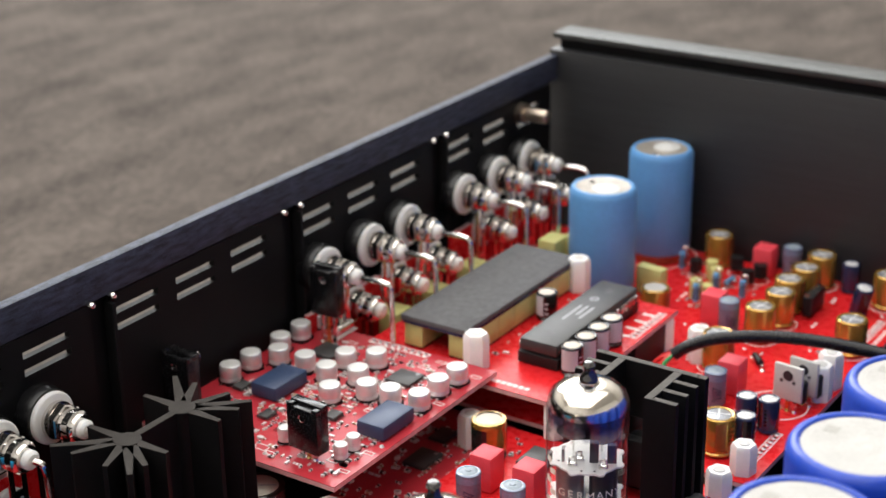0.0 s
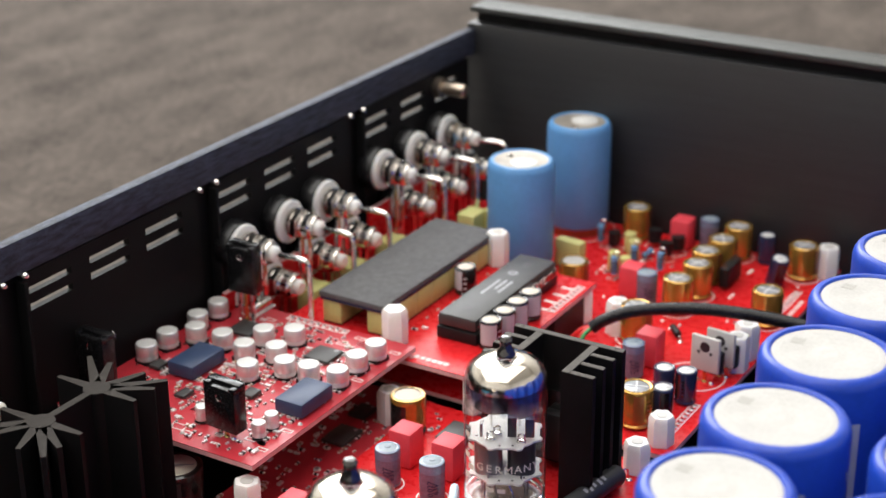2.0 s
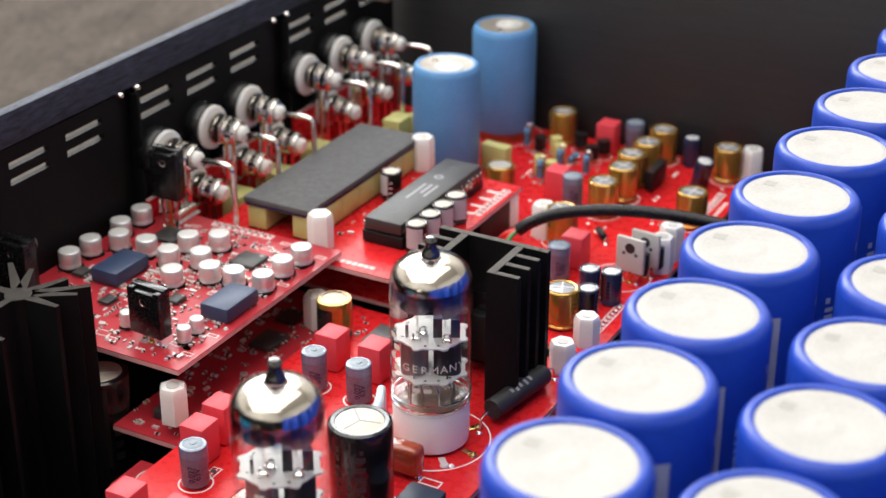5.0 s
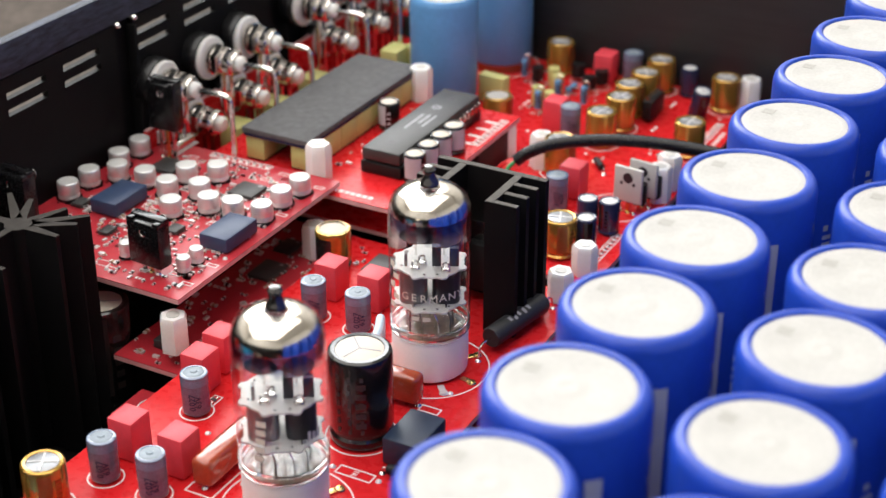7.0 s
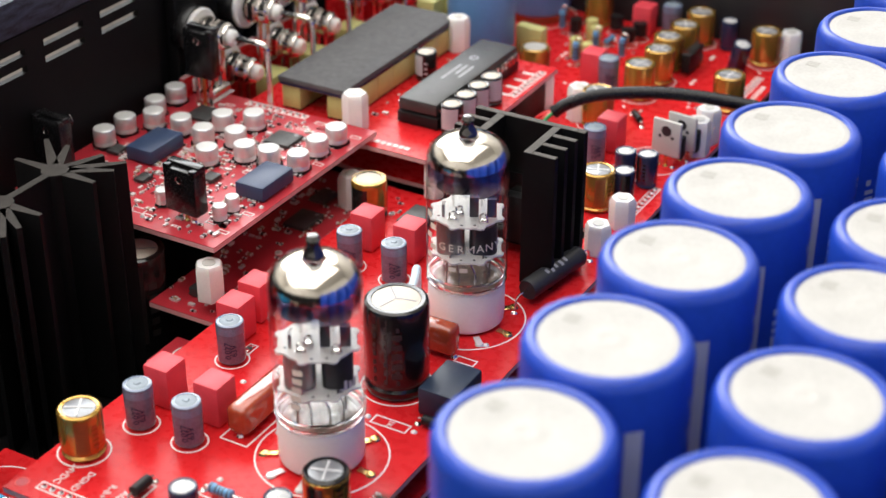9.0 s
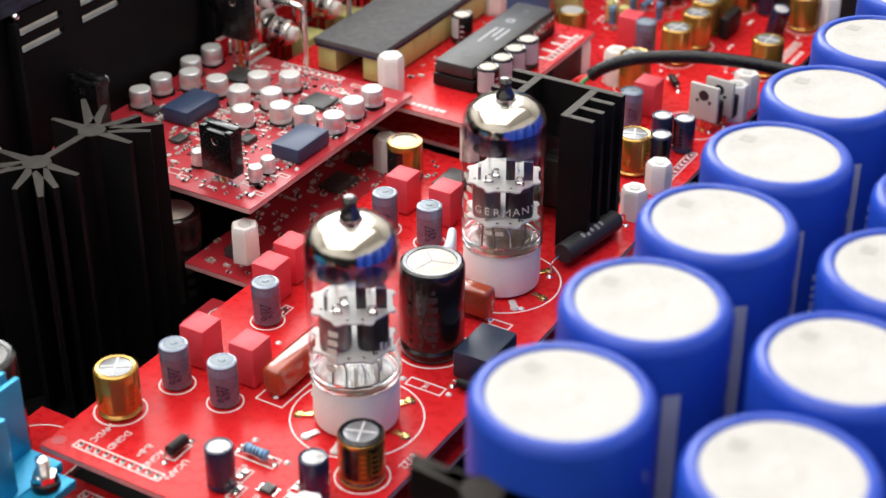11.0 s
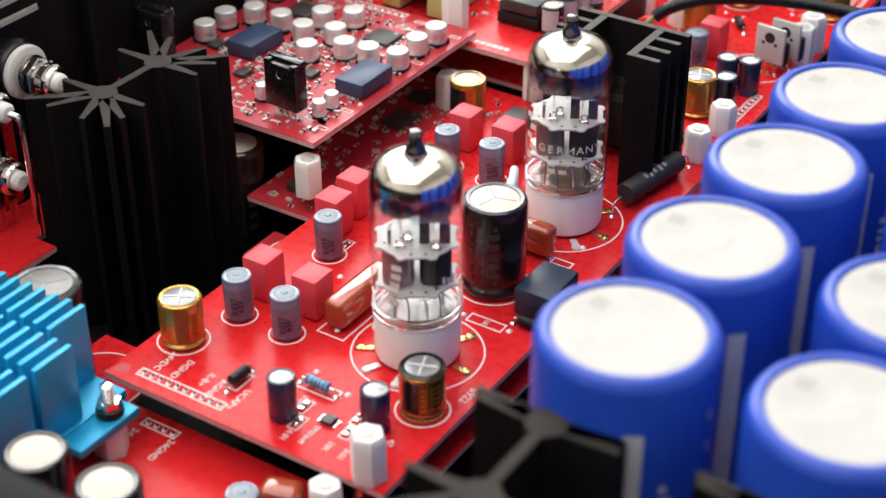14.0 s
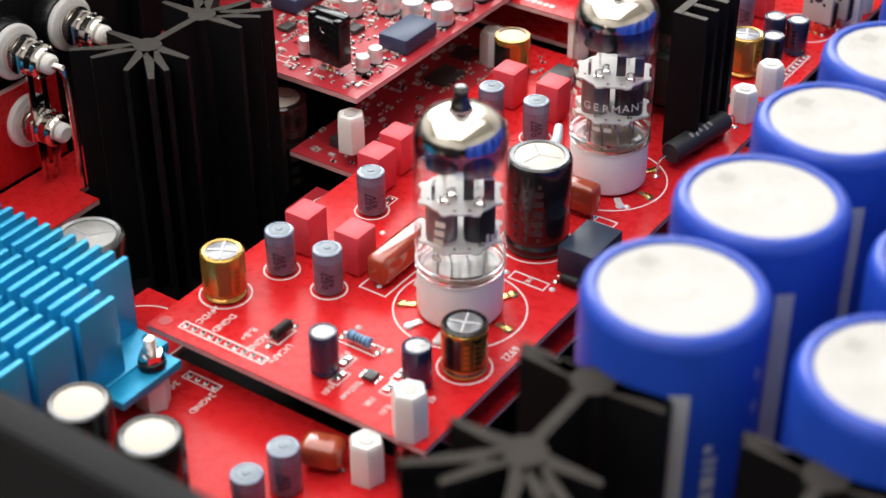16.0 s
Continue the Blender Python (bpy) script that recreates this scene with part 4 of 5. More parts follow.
        rod(bm, bend([(s * b, 0, r + lift), (s * l * 0.47, 0, r + lift), (s * l * 0.5, 0, 0.0)]), 0.00033, 6)
        lathe(bm, [(0.0010, 0), (0.0006, 0.0005), (0, 0.0007)], 10, Matrix.Translation((s * l * 0.5, 0, 0)))
        part("lead", bm, TIN, t)
    return t


axial(0.1200, 0.1252, 0.1305, 0.1249, TUBE_Z, 0.0013, RES, (-0.75, -0.3, 0, 0.3, 0.75), "light blue resistor with dark bands", "resistor")
axial(0.1079, 0.1127, 0.1081, 0.1222, TUBE_Z, 0.0014, PLASTIC, (), "small black diode with tinned leads", "diode", 0.6, category="diode")
axial(0.1500, 0.1725, 0.1580, 0.1725, TUBE_Z, 0.0013, PLASTIC, (), "small black diode beside the slate relay", "diode", 0.6, category="diode")
axial(0.0960, 0.1500, 0.0985, 0.1600, TUBE_Z, 0.0011, RES, (-0.75, 0, 0.75), "light blue resistor between coral boxes", "resistor")
wirewound = axial(0.1470, 0.2300, 0.1530, 0.2660, TUBE_Z, 0.0031, GREYRES, (), "thick charcoal wirewound resistor near the board edge", "power_resistor", 0.68, 0.0015)
for k, u in enumerate((-0.0052, -0.0032, -0.0012, 0.0012, 0.0034)):
    bm = bmesh.new()
    lathe(bm, [(0.00314, u), (0.00314, u + 0.0011)], 6, pose(0, 0, 0.0046, 0, 90, 0), 0, 186, 222 if k % 2 else 214)
    part("printed_bar", bm, GREYLINE, wirewound)
axial(0.0900, 0.4120, 0.0905, 0.4220, TUBE_Z, 0.0012, RES, (-0.75, 0, 0.75), "light blue resistor with dark bands", "resistor")
axial(0.1230, 0.3640, 0.1300, 0.3560, TUBE_Z, 0.0012, PLASTIC, (), "small black diode with tinned leads", "diode", 0.6, category="diode")


def upright_resistor(x, y, z, h=0.011):
    t = thing("resistor", x, y, z, "light blue resistor standing on end", "resistor", "axial parts")
    bm = bmesh.new()
    lathe(bm, [(0, 0.002), (0.0011, 0.0022), (0.0013, 0.003), (0.0011, 0.0042), (0.0011, h - 0.004), (0.0013, h - 0.003), (0.0011, h - 0.002), (0, h - 0.0018)], 16)
    part("body", bm, RES, t)
    for k in range(3):
        bm = bmesh.new()
        zz = 0.0035 + k * (h - 0.0075) / 2.4
        lathe(bm, [(0.00135, zz), (0.00135, zz + 0.0006)], 16)
        part("colour_band", bm, BAND, t)
    bm = bmesh.new()
    rod(bm, bend([(0, 0, h - 0.002), (0, 0, h), (0.0022, 0, h), (0.0022, 0, 0)]), 0.0003, 6)
    rod(bm, [(0, 0, 0.0025), (0, 0, 0)], 0.0003, 6)
    part("lead", bm, TIN, t)


for x, y in ((0.0700, 0.4180), (0.0900, 0.4050), (0.0880, 0.3920), (0.1010, 0.4040)):
    upright_resistor(x, y, TUBE_Z)


def chip(name, x, y, z, sx, sy, h, pins, label, rz=0, mat=None, sides=2):
    t = thing(name, x, y, z, label, "chip", "chips", rz)
    bm = bmesh.new()
    box(bm, -sx / 2, sx / 2, -sy / 2, sy / 2, 0.0003, h, min(sx, sy) * 0.04)
    part("body", bm, mat or CHIP, t)
    for s in range(sides):
        for k in range(pins):
            u = (k - (pins - 1) / 2) / pins
            bm = bmesh.new()
            w = 0.42 * sy / pins if s < 2 else 0.42 * sx / pins
            if s < 2:
                c = (1 if s else -1)
                box(bm, min(c * sx * 0.49, c * (sx / 2 + 0.001)), max(c * sx * 0.49, c * (sx / 2 + 0.001)), u * sy - w / 2, u * sy + w / 2, 0.0, 0.0004)
            else:
                c = (1 if s == 3 else -1)
                box(bm, u * sx - w / 2, u * sx + w / 2, min(c * sy * 0.49, c * (sy / 2 + 0.001)), max(c * sy * 0.49, c * (sy / 2 + 0.001)), 0.0, 0.0004)
            part("pin", bm, TIN, t)
    bm = bmesh.new()
    lathe(bm, [(0, h + 0.00004), (min(sx, sy) * 0.09, h + 0.00004), (min(sx, sy) * 0.09, h - 0.0001)], 14, Matrix.Translation((sx * 0.3, sy * 0.36, 0)))
    part("index_mark", bm, GREYLINE, t)
    return t


chip("voltage_regulator_chip", 0.1346, 0.1166, TUBE_Z, 0.0030, 0.0030, 0.0012, 4, "tiny black eight-pin chip on the tube board")


def smd_pair(b, x, y, along="x"):
    t = thing("chip_resistor", x, y, b.location.z, "tiny surface-mount resistor with silver ends", "resistor", "surface-mount resistors", 0 if along == "x" else 90)
    for s in (-1, 1):
        bm = bmesh.new()
        box(bm, s * 0.0011 - 0.0005, s * 0.0011 + 0.0005, -0.0007, 0.0007, 0.0001, 0.0007, 0.0001)
        part("end_cap", bm, TIN, t)
    bm = bmesh.new()
    box(bm, -0.0006, 0.0006, -0.00066, 0.00066, 0.0001, 0.00062)
    part("body", bm, CHIP, t)
    silk_box(b, x - (0.0026 if along == "x" else 0.0014), x + (0.0026 if along == "x" else 0.0014), y - (0.0014 if along == "x" else 0.0026), y + (0.0014 if along == "x" else 0.0026), 0.0003)


for x, y, d in ((0.1265, 0.1180, "y"), (0.1288, 0.1125, "y"), (0.1405, 0.1160, "y"), (0.1398, 0.1212, "y"), (0.0945, 0.1790, "y"), (0.0900, 0.2030, "y")):
    smd_pair(tube_board, x, y, d)
pin_header(tube_board, 0.0868, 0.1078, 10)
pin_header(main_board, 0.0893, 0.1047, 4)
silk_text(tube_board, "24VDC", 0.0882, 0.1140)
silk_text(tube_board, "DGND", 0.0935, 0.1136)
silk_text(tube_board, "R-B+", 0.1010, 0.1136)
silk_text(tube_board, "AGND", 0.1050, 0.1120)
silk_text(tube_board, "UCAP+", 0.1120, 0.1118)
silk_text(tube_board, "6922", 0.1562, 0.1418, 0.0030)
silk_text(tube_board, "0.01", 0.1248, 0.1195, 0.0022)
silk_text(tube_board, "0.01", 0.1292, 0.1075, 0.0022)
silk_text(tube_board, "TPS7A49", 0.1335, 0.1105, 0.0020)
silk_text(tube_board, "10K", 0.1395, 0.1095, 0.0022)
silk_text(tube_board, "0.01", 0.1440, 0.1090, 0.0022)
silk_text(tube_board, "47", 0.1505, 0.1180, 0.0024)
silk_text(main_board, "24VDC", 0.0885, 0.0975)
silk_text(main_board, "24GND", 0.0985, 0.0985)
silk_box(tube_board, 0.1392, 0.1495, 0.1672, 0.1708)
silk_text(tube_board, "1K", 0.1443, 0.1690, 0.0022)
silk_box(tube_board, 0.1440, 0.1500, 0.2010, 0.2040)
silk_box(tube_board, 0.1195, 0.1310, 0.1232, 0.1272)
silk_box(tube_board, 0.1062, 0.1098, 0.1140, 0.1210)
silk_box(tube_board, 0.1110, 0.1192, 0.1435, 0.1700)
for x, y in ((0.1378, 0.1690), (0.1510, 0.1690), (0.1325, 0.1270), (0.1210, 0.1302), (0.1090, 0.1620), (0.1020, 0.1660), (0.1480, 0.2120), (0.1420, 0.1290), (0.1300, 0.2680), (0.1240, 0.2650), (0.1500, 0.1980), (0.0985, 0.2090)):
    solder(tube_board, x, y)


# ---- heatsinks ----
def comb_heatsink(x, y, z, h):
    t = thing("heatsink", x, y, z, "black comb-shaped aluminium heatsink with sawn grey top", "heatsink", "heatsinks")
    segs = [(-0.0145, 0.0145, 0.0, 0.0022)]
    for s in (-1, 1):
        a, b = (0.0075, 0.0100) if s > 0 else (-0.0100, -0.0075)
        segs.append((a, b, -0.0185, 0.0))
        for k in range(3):
            yy = -0.0185 + 0.0062 * k
            segs.append(((b, 0.0172) if s > 0 else (-0.0172, a)) + (yy, yy + 0.0019))
        segs.append(((0.0145, 0.0172) if s > 0 else (-0.0172, -0.0145)) + (0.0, 0.0022))
    for x0, x1, y0, y1 in segs:
        bm = bmesh.new()
        box(bm, x0, x1, y0, y1, 0.0006, h - 0.0002)
        part("fin", bm, BLACK, t)
        bm = bmesh.new()
        box(bm, x0 + 0.0001, x1 - 0.0001, y0 + 0.0001, y1 - 0.0001, h - 0.0002, h)
        part("sawn_end", bm, SAWN, t, "bare grey sawn end")
    bm = bmesh.new()
    box(bm, -0.005, 0.005, -0.0047, -0.0002, 0.004, 0.0190, 0.0004)
    part("transistor", bm, PLASTIC, t)
    bm = bmesh.new()
    box(bm, -0.005, 0.005, -0.0016, -0.0002, 0.0190, 0.0250, 0.0003)
    part("metal_tab", bm, TIN, t, "bright transistor tab")
    bm = bmesh.new()
    lathe(bm, [(0, -0.0050), (0.0018, -0.0050), (0.0018, -0.0017)], 14, pose(0, 0, 0.0222, -90, 0, 0) @ Matrix.Scale(-1, 4, (0, 0, 1)))
    part("screw", bm, PLASTIC, t)


comb_heatsink(0.1335, 0.2632, TUBE_Z, 0.0415)


def star_heatsink(x, y, z, h, reach=0.0135):
    """Two radial-fin stars joined by a web."""
    t = thing("heatsink", x, y, z, "tall black heatsink of two radial-finned stars", "heatsink", "heatsinks")
    for s in (-1, 1):
        cy = s * 0.0105
        tips = [(-0.0147, s * 0.0237), (-0.0070, s * 0.0237), (0.0051, s * 0.0239), (0.0134, s * 0.0236), (0.0136, s * 0.0181), (0.0136, s * 0.0102), (-0.0138, s * 0.0105)]
        far = reach if s > 0 else 0.0135
        tips = [(tx, math.copysign(min(abs(ty), 0.0105 + far), ty)) for tx, ty in tips]
        for tx, ty in tips:
            d = Vector((tx, ty - cy))
            n = Vector((-d.y, d.x)).normalized()
            w0, w1 = 0.0017, 0.0007
            o = [(n.x * w0, cy + n.y * w0), (-n.x * w0, cy - n.y * w0), (tx - n.x * w1, ty - n.y * w1), (tx + n.x * w1, ty + n.y * w1)]
            bm = bmesh.new()
            prism(bm, o, 0.0006, h - 0.0002)
            part("fin", bm, BLACK, t)
            bm = bmesh.new()
            prism(bm, o, h - 0.0002, h)
            part("sawn_end", bm, SINKTOP, t, "bare grey sawn end")
        bm = bmesh.new()
        lathe(bm, [(0.0038, 0.0006), (0.0038, h - 0.0002), (0, h - 0.0002)], 16, Matrix.Translation((0, cy, 0)))
        part("core", bm, BLACK, t)
        bm = bmesh.new()
        lathe(bm, [(0.0037, h - 0.0001), (0.0037, h + 0.00005), (0, h + 0.00005)], 16, Matrix.Translation((0, cy, 0)))
        part("sawn_end", bm, SINKTOP, t)
    for z0, z1, m, g in ((0.0006, h - 0.0002, BLACK, 0), (h - 0.0001, h + 0.00003, SINKTOP, 0.0)):
        bm = bmesh.new()
        box(bm, -0.0011, 0.0011, -0.0105, 0.0105, z0, z1)
        part("web", bm, m, t)
    return t


star_heatsink(0.0386, 0.1632, FLOOR_Z, 0.0815 - FLOOR_Z)
for hx in (0.2138, 0.2548):
    star_heatsink(hx, 0.0630, 0.0450, 0.0590, 0.0020)


def pin_fin_heatsink(z):
    """A turquoise cross-cut heatsink with rows of upright blades and a screwed ear."""
    t = thing("heatsink", 0.0, 0.0, z, "turquoise anodised heatsink with rows of upright fins", "heatsink", "heatsinks")
    bm = bmesh.new()
    box(bm, 0.0300, 0.0868, 0.0475, 0.1015, 0.0, 0.0028, 0.0004)
    part("base", bm, AZURE, t)
    bm = bmesh.new()
    box(bm, 0.0868, 0.0935, 0.0790, 0.0985, 0.0, 0.0024, 0.0004)
    part("mounting_ear", bm, AZURE, t)
    for j, (y0, last) in enumerate(((0.0895, 0.0768), (0.0764, 0.0852), (0.0626, 0.0852), (0.0490, 0.0852))):
        for i in range(13):
            xx = last - 0.0042 * i
            if xx < 0.0315:
                break
            bm = bmesh.new()
            box(bm, xx - 0.0008, xx + 0.0008, y0, y0 + 0.0116, 0.0028, 0.0236, 0.00035)
            part("fin", bm, AZURE, t)
    at = Matrix.Translation((0.0895, 0.0930, 0))
    bm = bmesh.new()
    lathe(bm, [(0.0031, 0.0024), (0.0034, 0.0032), (0.0032, 0.0044), (0.0028, 0.0046)], 24, at)
    part("rubber_washer", bm, RUBBER, t, "black washer")
    bm = bmesh.new()
    lathe(bm, [(0.0029, 0.0046), (0.0029, 0.0064), (0.0016, 0.0066)], 6, at)
    part("nut", bm, TIN, t, "hexagonal nut")
    bm = bmesh.new()
    prof = []
    for k in range(9):
        prof += [(0.0016, 0.0066 + 0.0005 * k), (0.0012, 0.00685 + 0.0005 * k)]
    lathe(bm, prof + [(0, 0.0112)], 16, at)
    part("screw", bm, TIN, t, "bright threaded screw")


pin_fin_heatsink(0.0365)
t = standoff(0.0080, 0.0042)
place(t, [(0.0890, 0.0925, LOW_Z)], 0)


# ---- lower left ----
cream = can_capacitor("electrolytic_capacitor", 0.0070, 0.0300, INK, CREAM, "black electrolytic capacitor with a broad cream top", "cream-topped capacitors", "none", (GREYLINE, -40, -20))
place(cream, [(0.1028, 0.0590, LOW_Z), (0.1222, 0.0595, LOW_Z)])
t = standoff(0.0110)
place(t, [(0.1456, 0.1000, LOW_Z, 10), (0.0706, 0.2671, 0.036), (0.0704, 0.1950, 0.0405)])
t = standoff(0.0122)
place(t, [(0.1530, 0.1062, TUBE_Z, 15), (0.1549, 0.4330, TUBE_Z), (0.1085, 0.3520, TUBE_Z), (0.1565 - 0.003, 0.3470, TUBE_Z),
          (*rl(0.0515, 0.3695), RELAY_Z), (*rl(0.0545, 0.2955), RELAY_Z), (0.1530, 0.3570, TUBE_Z)])
t = standoff(0.0096, 0.0040)
place(t, [(0.1525, 0.2720, TUBE_Z, 8), (0.1522, 0.2900, TUBE_Z, 20)])
for x, y in ((0.1530, 0.1062),):
    bm = bmesh.new()
    lathe(bm, [(0.0040, -0.0104), (0.0040, 0.0), (0.0, 0.0)], 6)
    ob = tagged(mesh_object("lower_standoff", bm, CLEARNYLON), "translucent spacer between the boards", "standoff", "white nylon standoffs")
    ob.matrix_world = pose(x, y, TUBE_Z - 0.0017, 0, 0, 15)


# ---- supercapacitors ----
def supercapacitor():
    t = thing("supercapacitor", 0, 0, -1, "royal blue cylindrical supercapacitor with white disc top", "capacitor", "rows of blue supercapacitors")
    r, h = 0.0163, 0.0692
    bm = bmesh.new()
    lathe(bm, [(0, 0.0004), (r - 0.001, 0.0004), (r, 0.0014), (r, h - 0.0028), (r - 0.0003, h - 0.0015), (r - 0.0010, h - 0.0004), (r - 0.0018, h), (r - 0.0026, h - 0.0001), (r - 0.0031, h - 0.0006)], 64)
    skin = part("sleeve", bm, ROYAL, t, "shiny royal blue shrink sleeve")
    bm = bmesh.new()
    lathe(bm, [(r - 0.0030, h - 0.0007), (r - 0.0042, h - 0.0005), (r - 0.0050, h - 0.0006), (0.0062, h - 0.0006), (0.0054, h - 0.00072), (0.0034, h - 0.00074), (0.0028, h - 0.0006), (0.0014, h - 0.0006), (0.0010, h - 0.00072), (0, h - 0.00072)], 56)
    disc = part("end_disc", bm, WHITECAP, t, "white aluminium end disc with a centre dimple")
    bm = bmesh.new()
    box(bm, -0.0098, -0.0068, 0.0020, 0.0050, h - 0.00062, h - 0.00054, 0)
    part("printed_square", bm, PALEGREY, disc)
    bm = bmesh.new()
    ring(bm, 0, 0, h - 0.00065, r - 0.0046, 0.00025, 0.0001, 56)
    part("disc_ring", bm, WHITELINE, disc)
    bm = bmesh.new()
    lathe(bm, [(r + 0.00006, 0.004), (r + 0.00006, h - 0.0105)], 6, None, 0, -58, -46)
    part("label_strip", bm, LABEL, skin, "silver-grey label strip")
    for k in range(6):
        bm = bmesh.new()
        zz = h - 0.010 - 0.0068 * k
        lathe(bm, [(r + 0.00008, zz - 0.0022), (r + 0.00008, zz)], 3, None, 0, 2, 4.5)
        part("printed_dash", bm, SILK, skin)
    for k, (a, b) in enumerate(((0.0, 0.0034), (0.0042, 0.0072), (0.0080, 0.0092), (0.0100, 0.0112), (0.0124, 0.0140))):
        bm = bmesh.new()
        zz = h - 0.036 + b
        lathe(bm, [(r + 0.00008, zz - (b - a)), (r + 0.00008, zz)], 4, None, 0, -34, -25 if k < 4 else -29)
        part("printed_bar", bm, LABEL, skin)
    return t


spots = []
rows = [0.0919, 0.1255, 0.1597, 0.1930, 0.2277, 0.2628, 0.2982, 0.3331, 0.3680, 0.4030]
for i, y in enumerate(rows):
    spots.append((0.2188, y, 0.0452, (-6, 5, 2, 0, 3, -4, 0, 6, -3, 2)[i]))
    spots.append((0.2566 + (0.0015 if i == 0 else 0), y + (-0.0008, 0.0002, 0.0008, -0.0004, 0, 0, 0, 0, 0, 0)[i], 0.0452, (4, -5, 0, 6, -2, 3, 0, 0, 4, 0)[i]))
    spots.append((0.2945, y, 0.0452, 0))
place(supercapacitor(), spots)


# ---- DAC board ----
def smd_can(r, h, name="surface_mount_capacitor"):
    t = thing(name, 0, 0, -1, "small silver surface-mount can capacitor with plain pale top", "capacitor", "silver can capacitors")
    bm = bmesh.new()
    box(bm, -r * 0.93, r * 0.93, -r * 0.93, r * 0.93, 0.0, 0.0009, r * 0.3)
    part("base", bm, PLASTIC, t, "black plastic base")
    bm = bmesh.new()
    lathe(bm, [(r * 0.98, 0.0009), (r, 0.0013), (r, 0.0017), (r * 0.92, 0.0021), (r * 0.92, 0.0024), (r, 0.0028), (r, h - 0.0006), (r * 0.95, h - 0.00015), (r * 0.88, h - 0.00002)], 28)
    part("can", bm, CANWALL, t)
    bm = bmesh.new()
    lathe(bm, [(r * 0.885, h - 0.00004), (r * 0.80, h), (0, h)], 28)
    part("can_top", bm, STEEL, t, "pale aluminium top")
    for s in (-1, 1):
        bm = bmesh.new()
        box(bm, min(s * r * 0.9, s * r * 1.35), max(s * r * 0.9, s * r * 1.35), -0.0005, 0.0005, 0.0, 0.0004)
        part("terminal", bm, TIN, t)
    return t


place(smd_can(0.0034, 0.0062), [(x, y, DAC_Z, a) for x, y, a in (
    (0.0055, 0.2302, 80), (0.0052, 0.2405, 70), (0.0052, 0.2554, 95), (0.0105, 0.2480, 60), (0.0050, 0.2662, 90), (0.0207, 0.2485, 100), (0.0310, 0.2461, 80), (0.0403, 0.2356, 150),
    (0.0302, 0.2573, 80), (0.0406, 0.2497, 85), (0.0487, 0.2431, 80), (0.0384, 0.2624, 60), (0.0569, 0.2440, 85), (0.0661, 0.2459, 95), (0.0656, 0.2570, 90), (0.0662, 0.2666, 80))])
for k in range(46):
    rnd = random.Random(500 + k)
    ox, oy = on_board(dac_board, round(rnd.uniform(0.010, 0.069) / 0.003) * 0.003, round(rnd.uniform(0.199, 0.277) / 0.003) * 0.003)
    bm = bmesh.new()
    frame_line(bm, ox - 0.0018, ox + 0.0018, oy - 0.0009, oy + 0.0009, 0, 0.0003)
    part("printed_outline", bm, SILK, dac_board)
for k in range(28):
    rnd = random.Random(700 + k)
    ox, oy = on_board(dac_board, rnd.uniform(0.012, 0.066), rnd.uniform(0.199, 0.277))
    bm = bmesh.new()
    for c in range(3):
        box(bm, ox + 0.0011 * c, ox + 0.0011 * c + 0.0007, oy, oy + 0.0011, 0, 0.0001)
    part("printed_bar", bm, SILK, dac_board)
place(smd_can(0.0021, 0.0052), [(0.0646, 0.2089, DAC_Z, 120), (0.0645, 0.2150, DAC_Z, 110), (0.0447, 0.2085, DAC_Z, 100), (0.0050, 0.2765, DAC_Z, 60)])
t = box_capacitor("slate_relay", 0.0098, 0.0158, 0.0050, INDUCT, "slate blue flat relay box on the raised board", "slate blue boxes", "relay")
place(t, [(0.0222, 0.2336, DAC_Z), (0.0645, 0.2308, DAC_Z)], 0)
chip("converter_chip", 0.0190, 0.2625, DAC_Z, 0.0090, 0.0090, 0.0014, 9, "square dark grey chip with fine silver legs", sides=4)
chip("converter_chip", 0.0512, 0.2597, DAC_Z, 0.0090, 0.0090, 0.0014, 9, "square dark grey chip with fine silver legs", sides=4)
chip("amplifier_chip", 0.0115, 0.2285, DAC_Z, 0.0040, 0.0050, 0.0015, 4, "small black eight-legged chip among silver cans")
chip("amplifier_chip", 0.0473, 0.2279, DAC_Z, 0.0040, 0.0050, 0.0015, 4, "small black eight-legged chip among silver cans")
chip("amplifier_chip", 0.0300, 0.2180, DAC_Z, 0.0035, 0.0050, 0.0013, 4, "small black eight-legged chip among silver cans")
chip("logic_chip", 0.0545, 0.2120, DAC_Z, 0.0030, 0.0042, 0.0012, 3, "tiny black chip near the board corner")


def power_transistor(x, y, z, rz, tall=0.0155, tab=False, lift=0.0, w=0.0052):
    t = thing("power_transistor", x, y, z, "grey-tabbed upright power transistor" if tab else "black upright fully moulded power transistor on silver legs", "transistor", "upright transistors", rz)
    bm = bmesh.new()
    if tab:
        box(bm, -0.0050, 0.0050, -0.0007, 0.0007, 0.0040, tall + 0.003, 0.0003)
        part("metal_tab", bm, WHITELINE, t, "pale grey metal tab")
        bm = bmesh.new()
        box(bm, -0.0050, 0.0050, 0.0007, 0.0040, 0.0030, 0.0105, 0.0005)
        part("body", bm, PLASTIC, t)
        for hx, hz, r in ((0, tall - 0.0005, 0.0018), (-0.0022, 0.0105, 0.0006), (0.0022, 0.0105, 0.0006)):
            # Flat disc in the dark of a hole.
            bm = bmesh.new()
            lathe(bm, [(0, -0.00075), (r, -0.00075), (r, -0.0002)], 16, pose(0, 0, hz, -90, 0, 0) @ Matrix.Translation((hx, 0, 0)) @ Matrix.Scale(1, 4))
            part("hole", bm, BAND, t)
    else:
        box(bm, -w, w, -0.0025, 0.0025, 0.0030 + lift, tall, 0.0005)
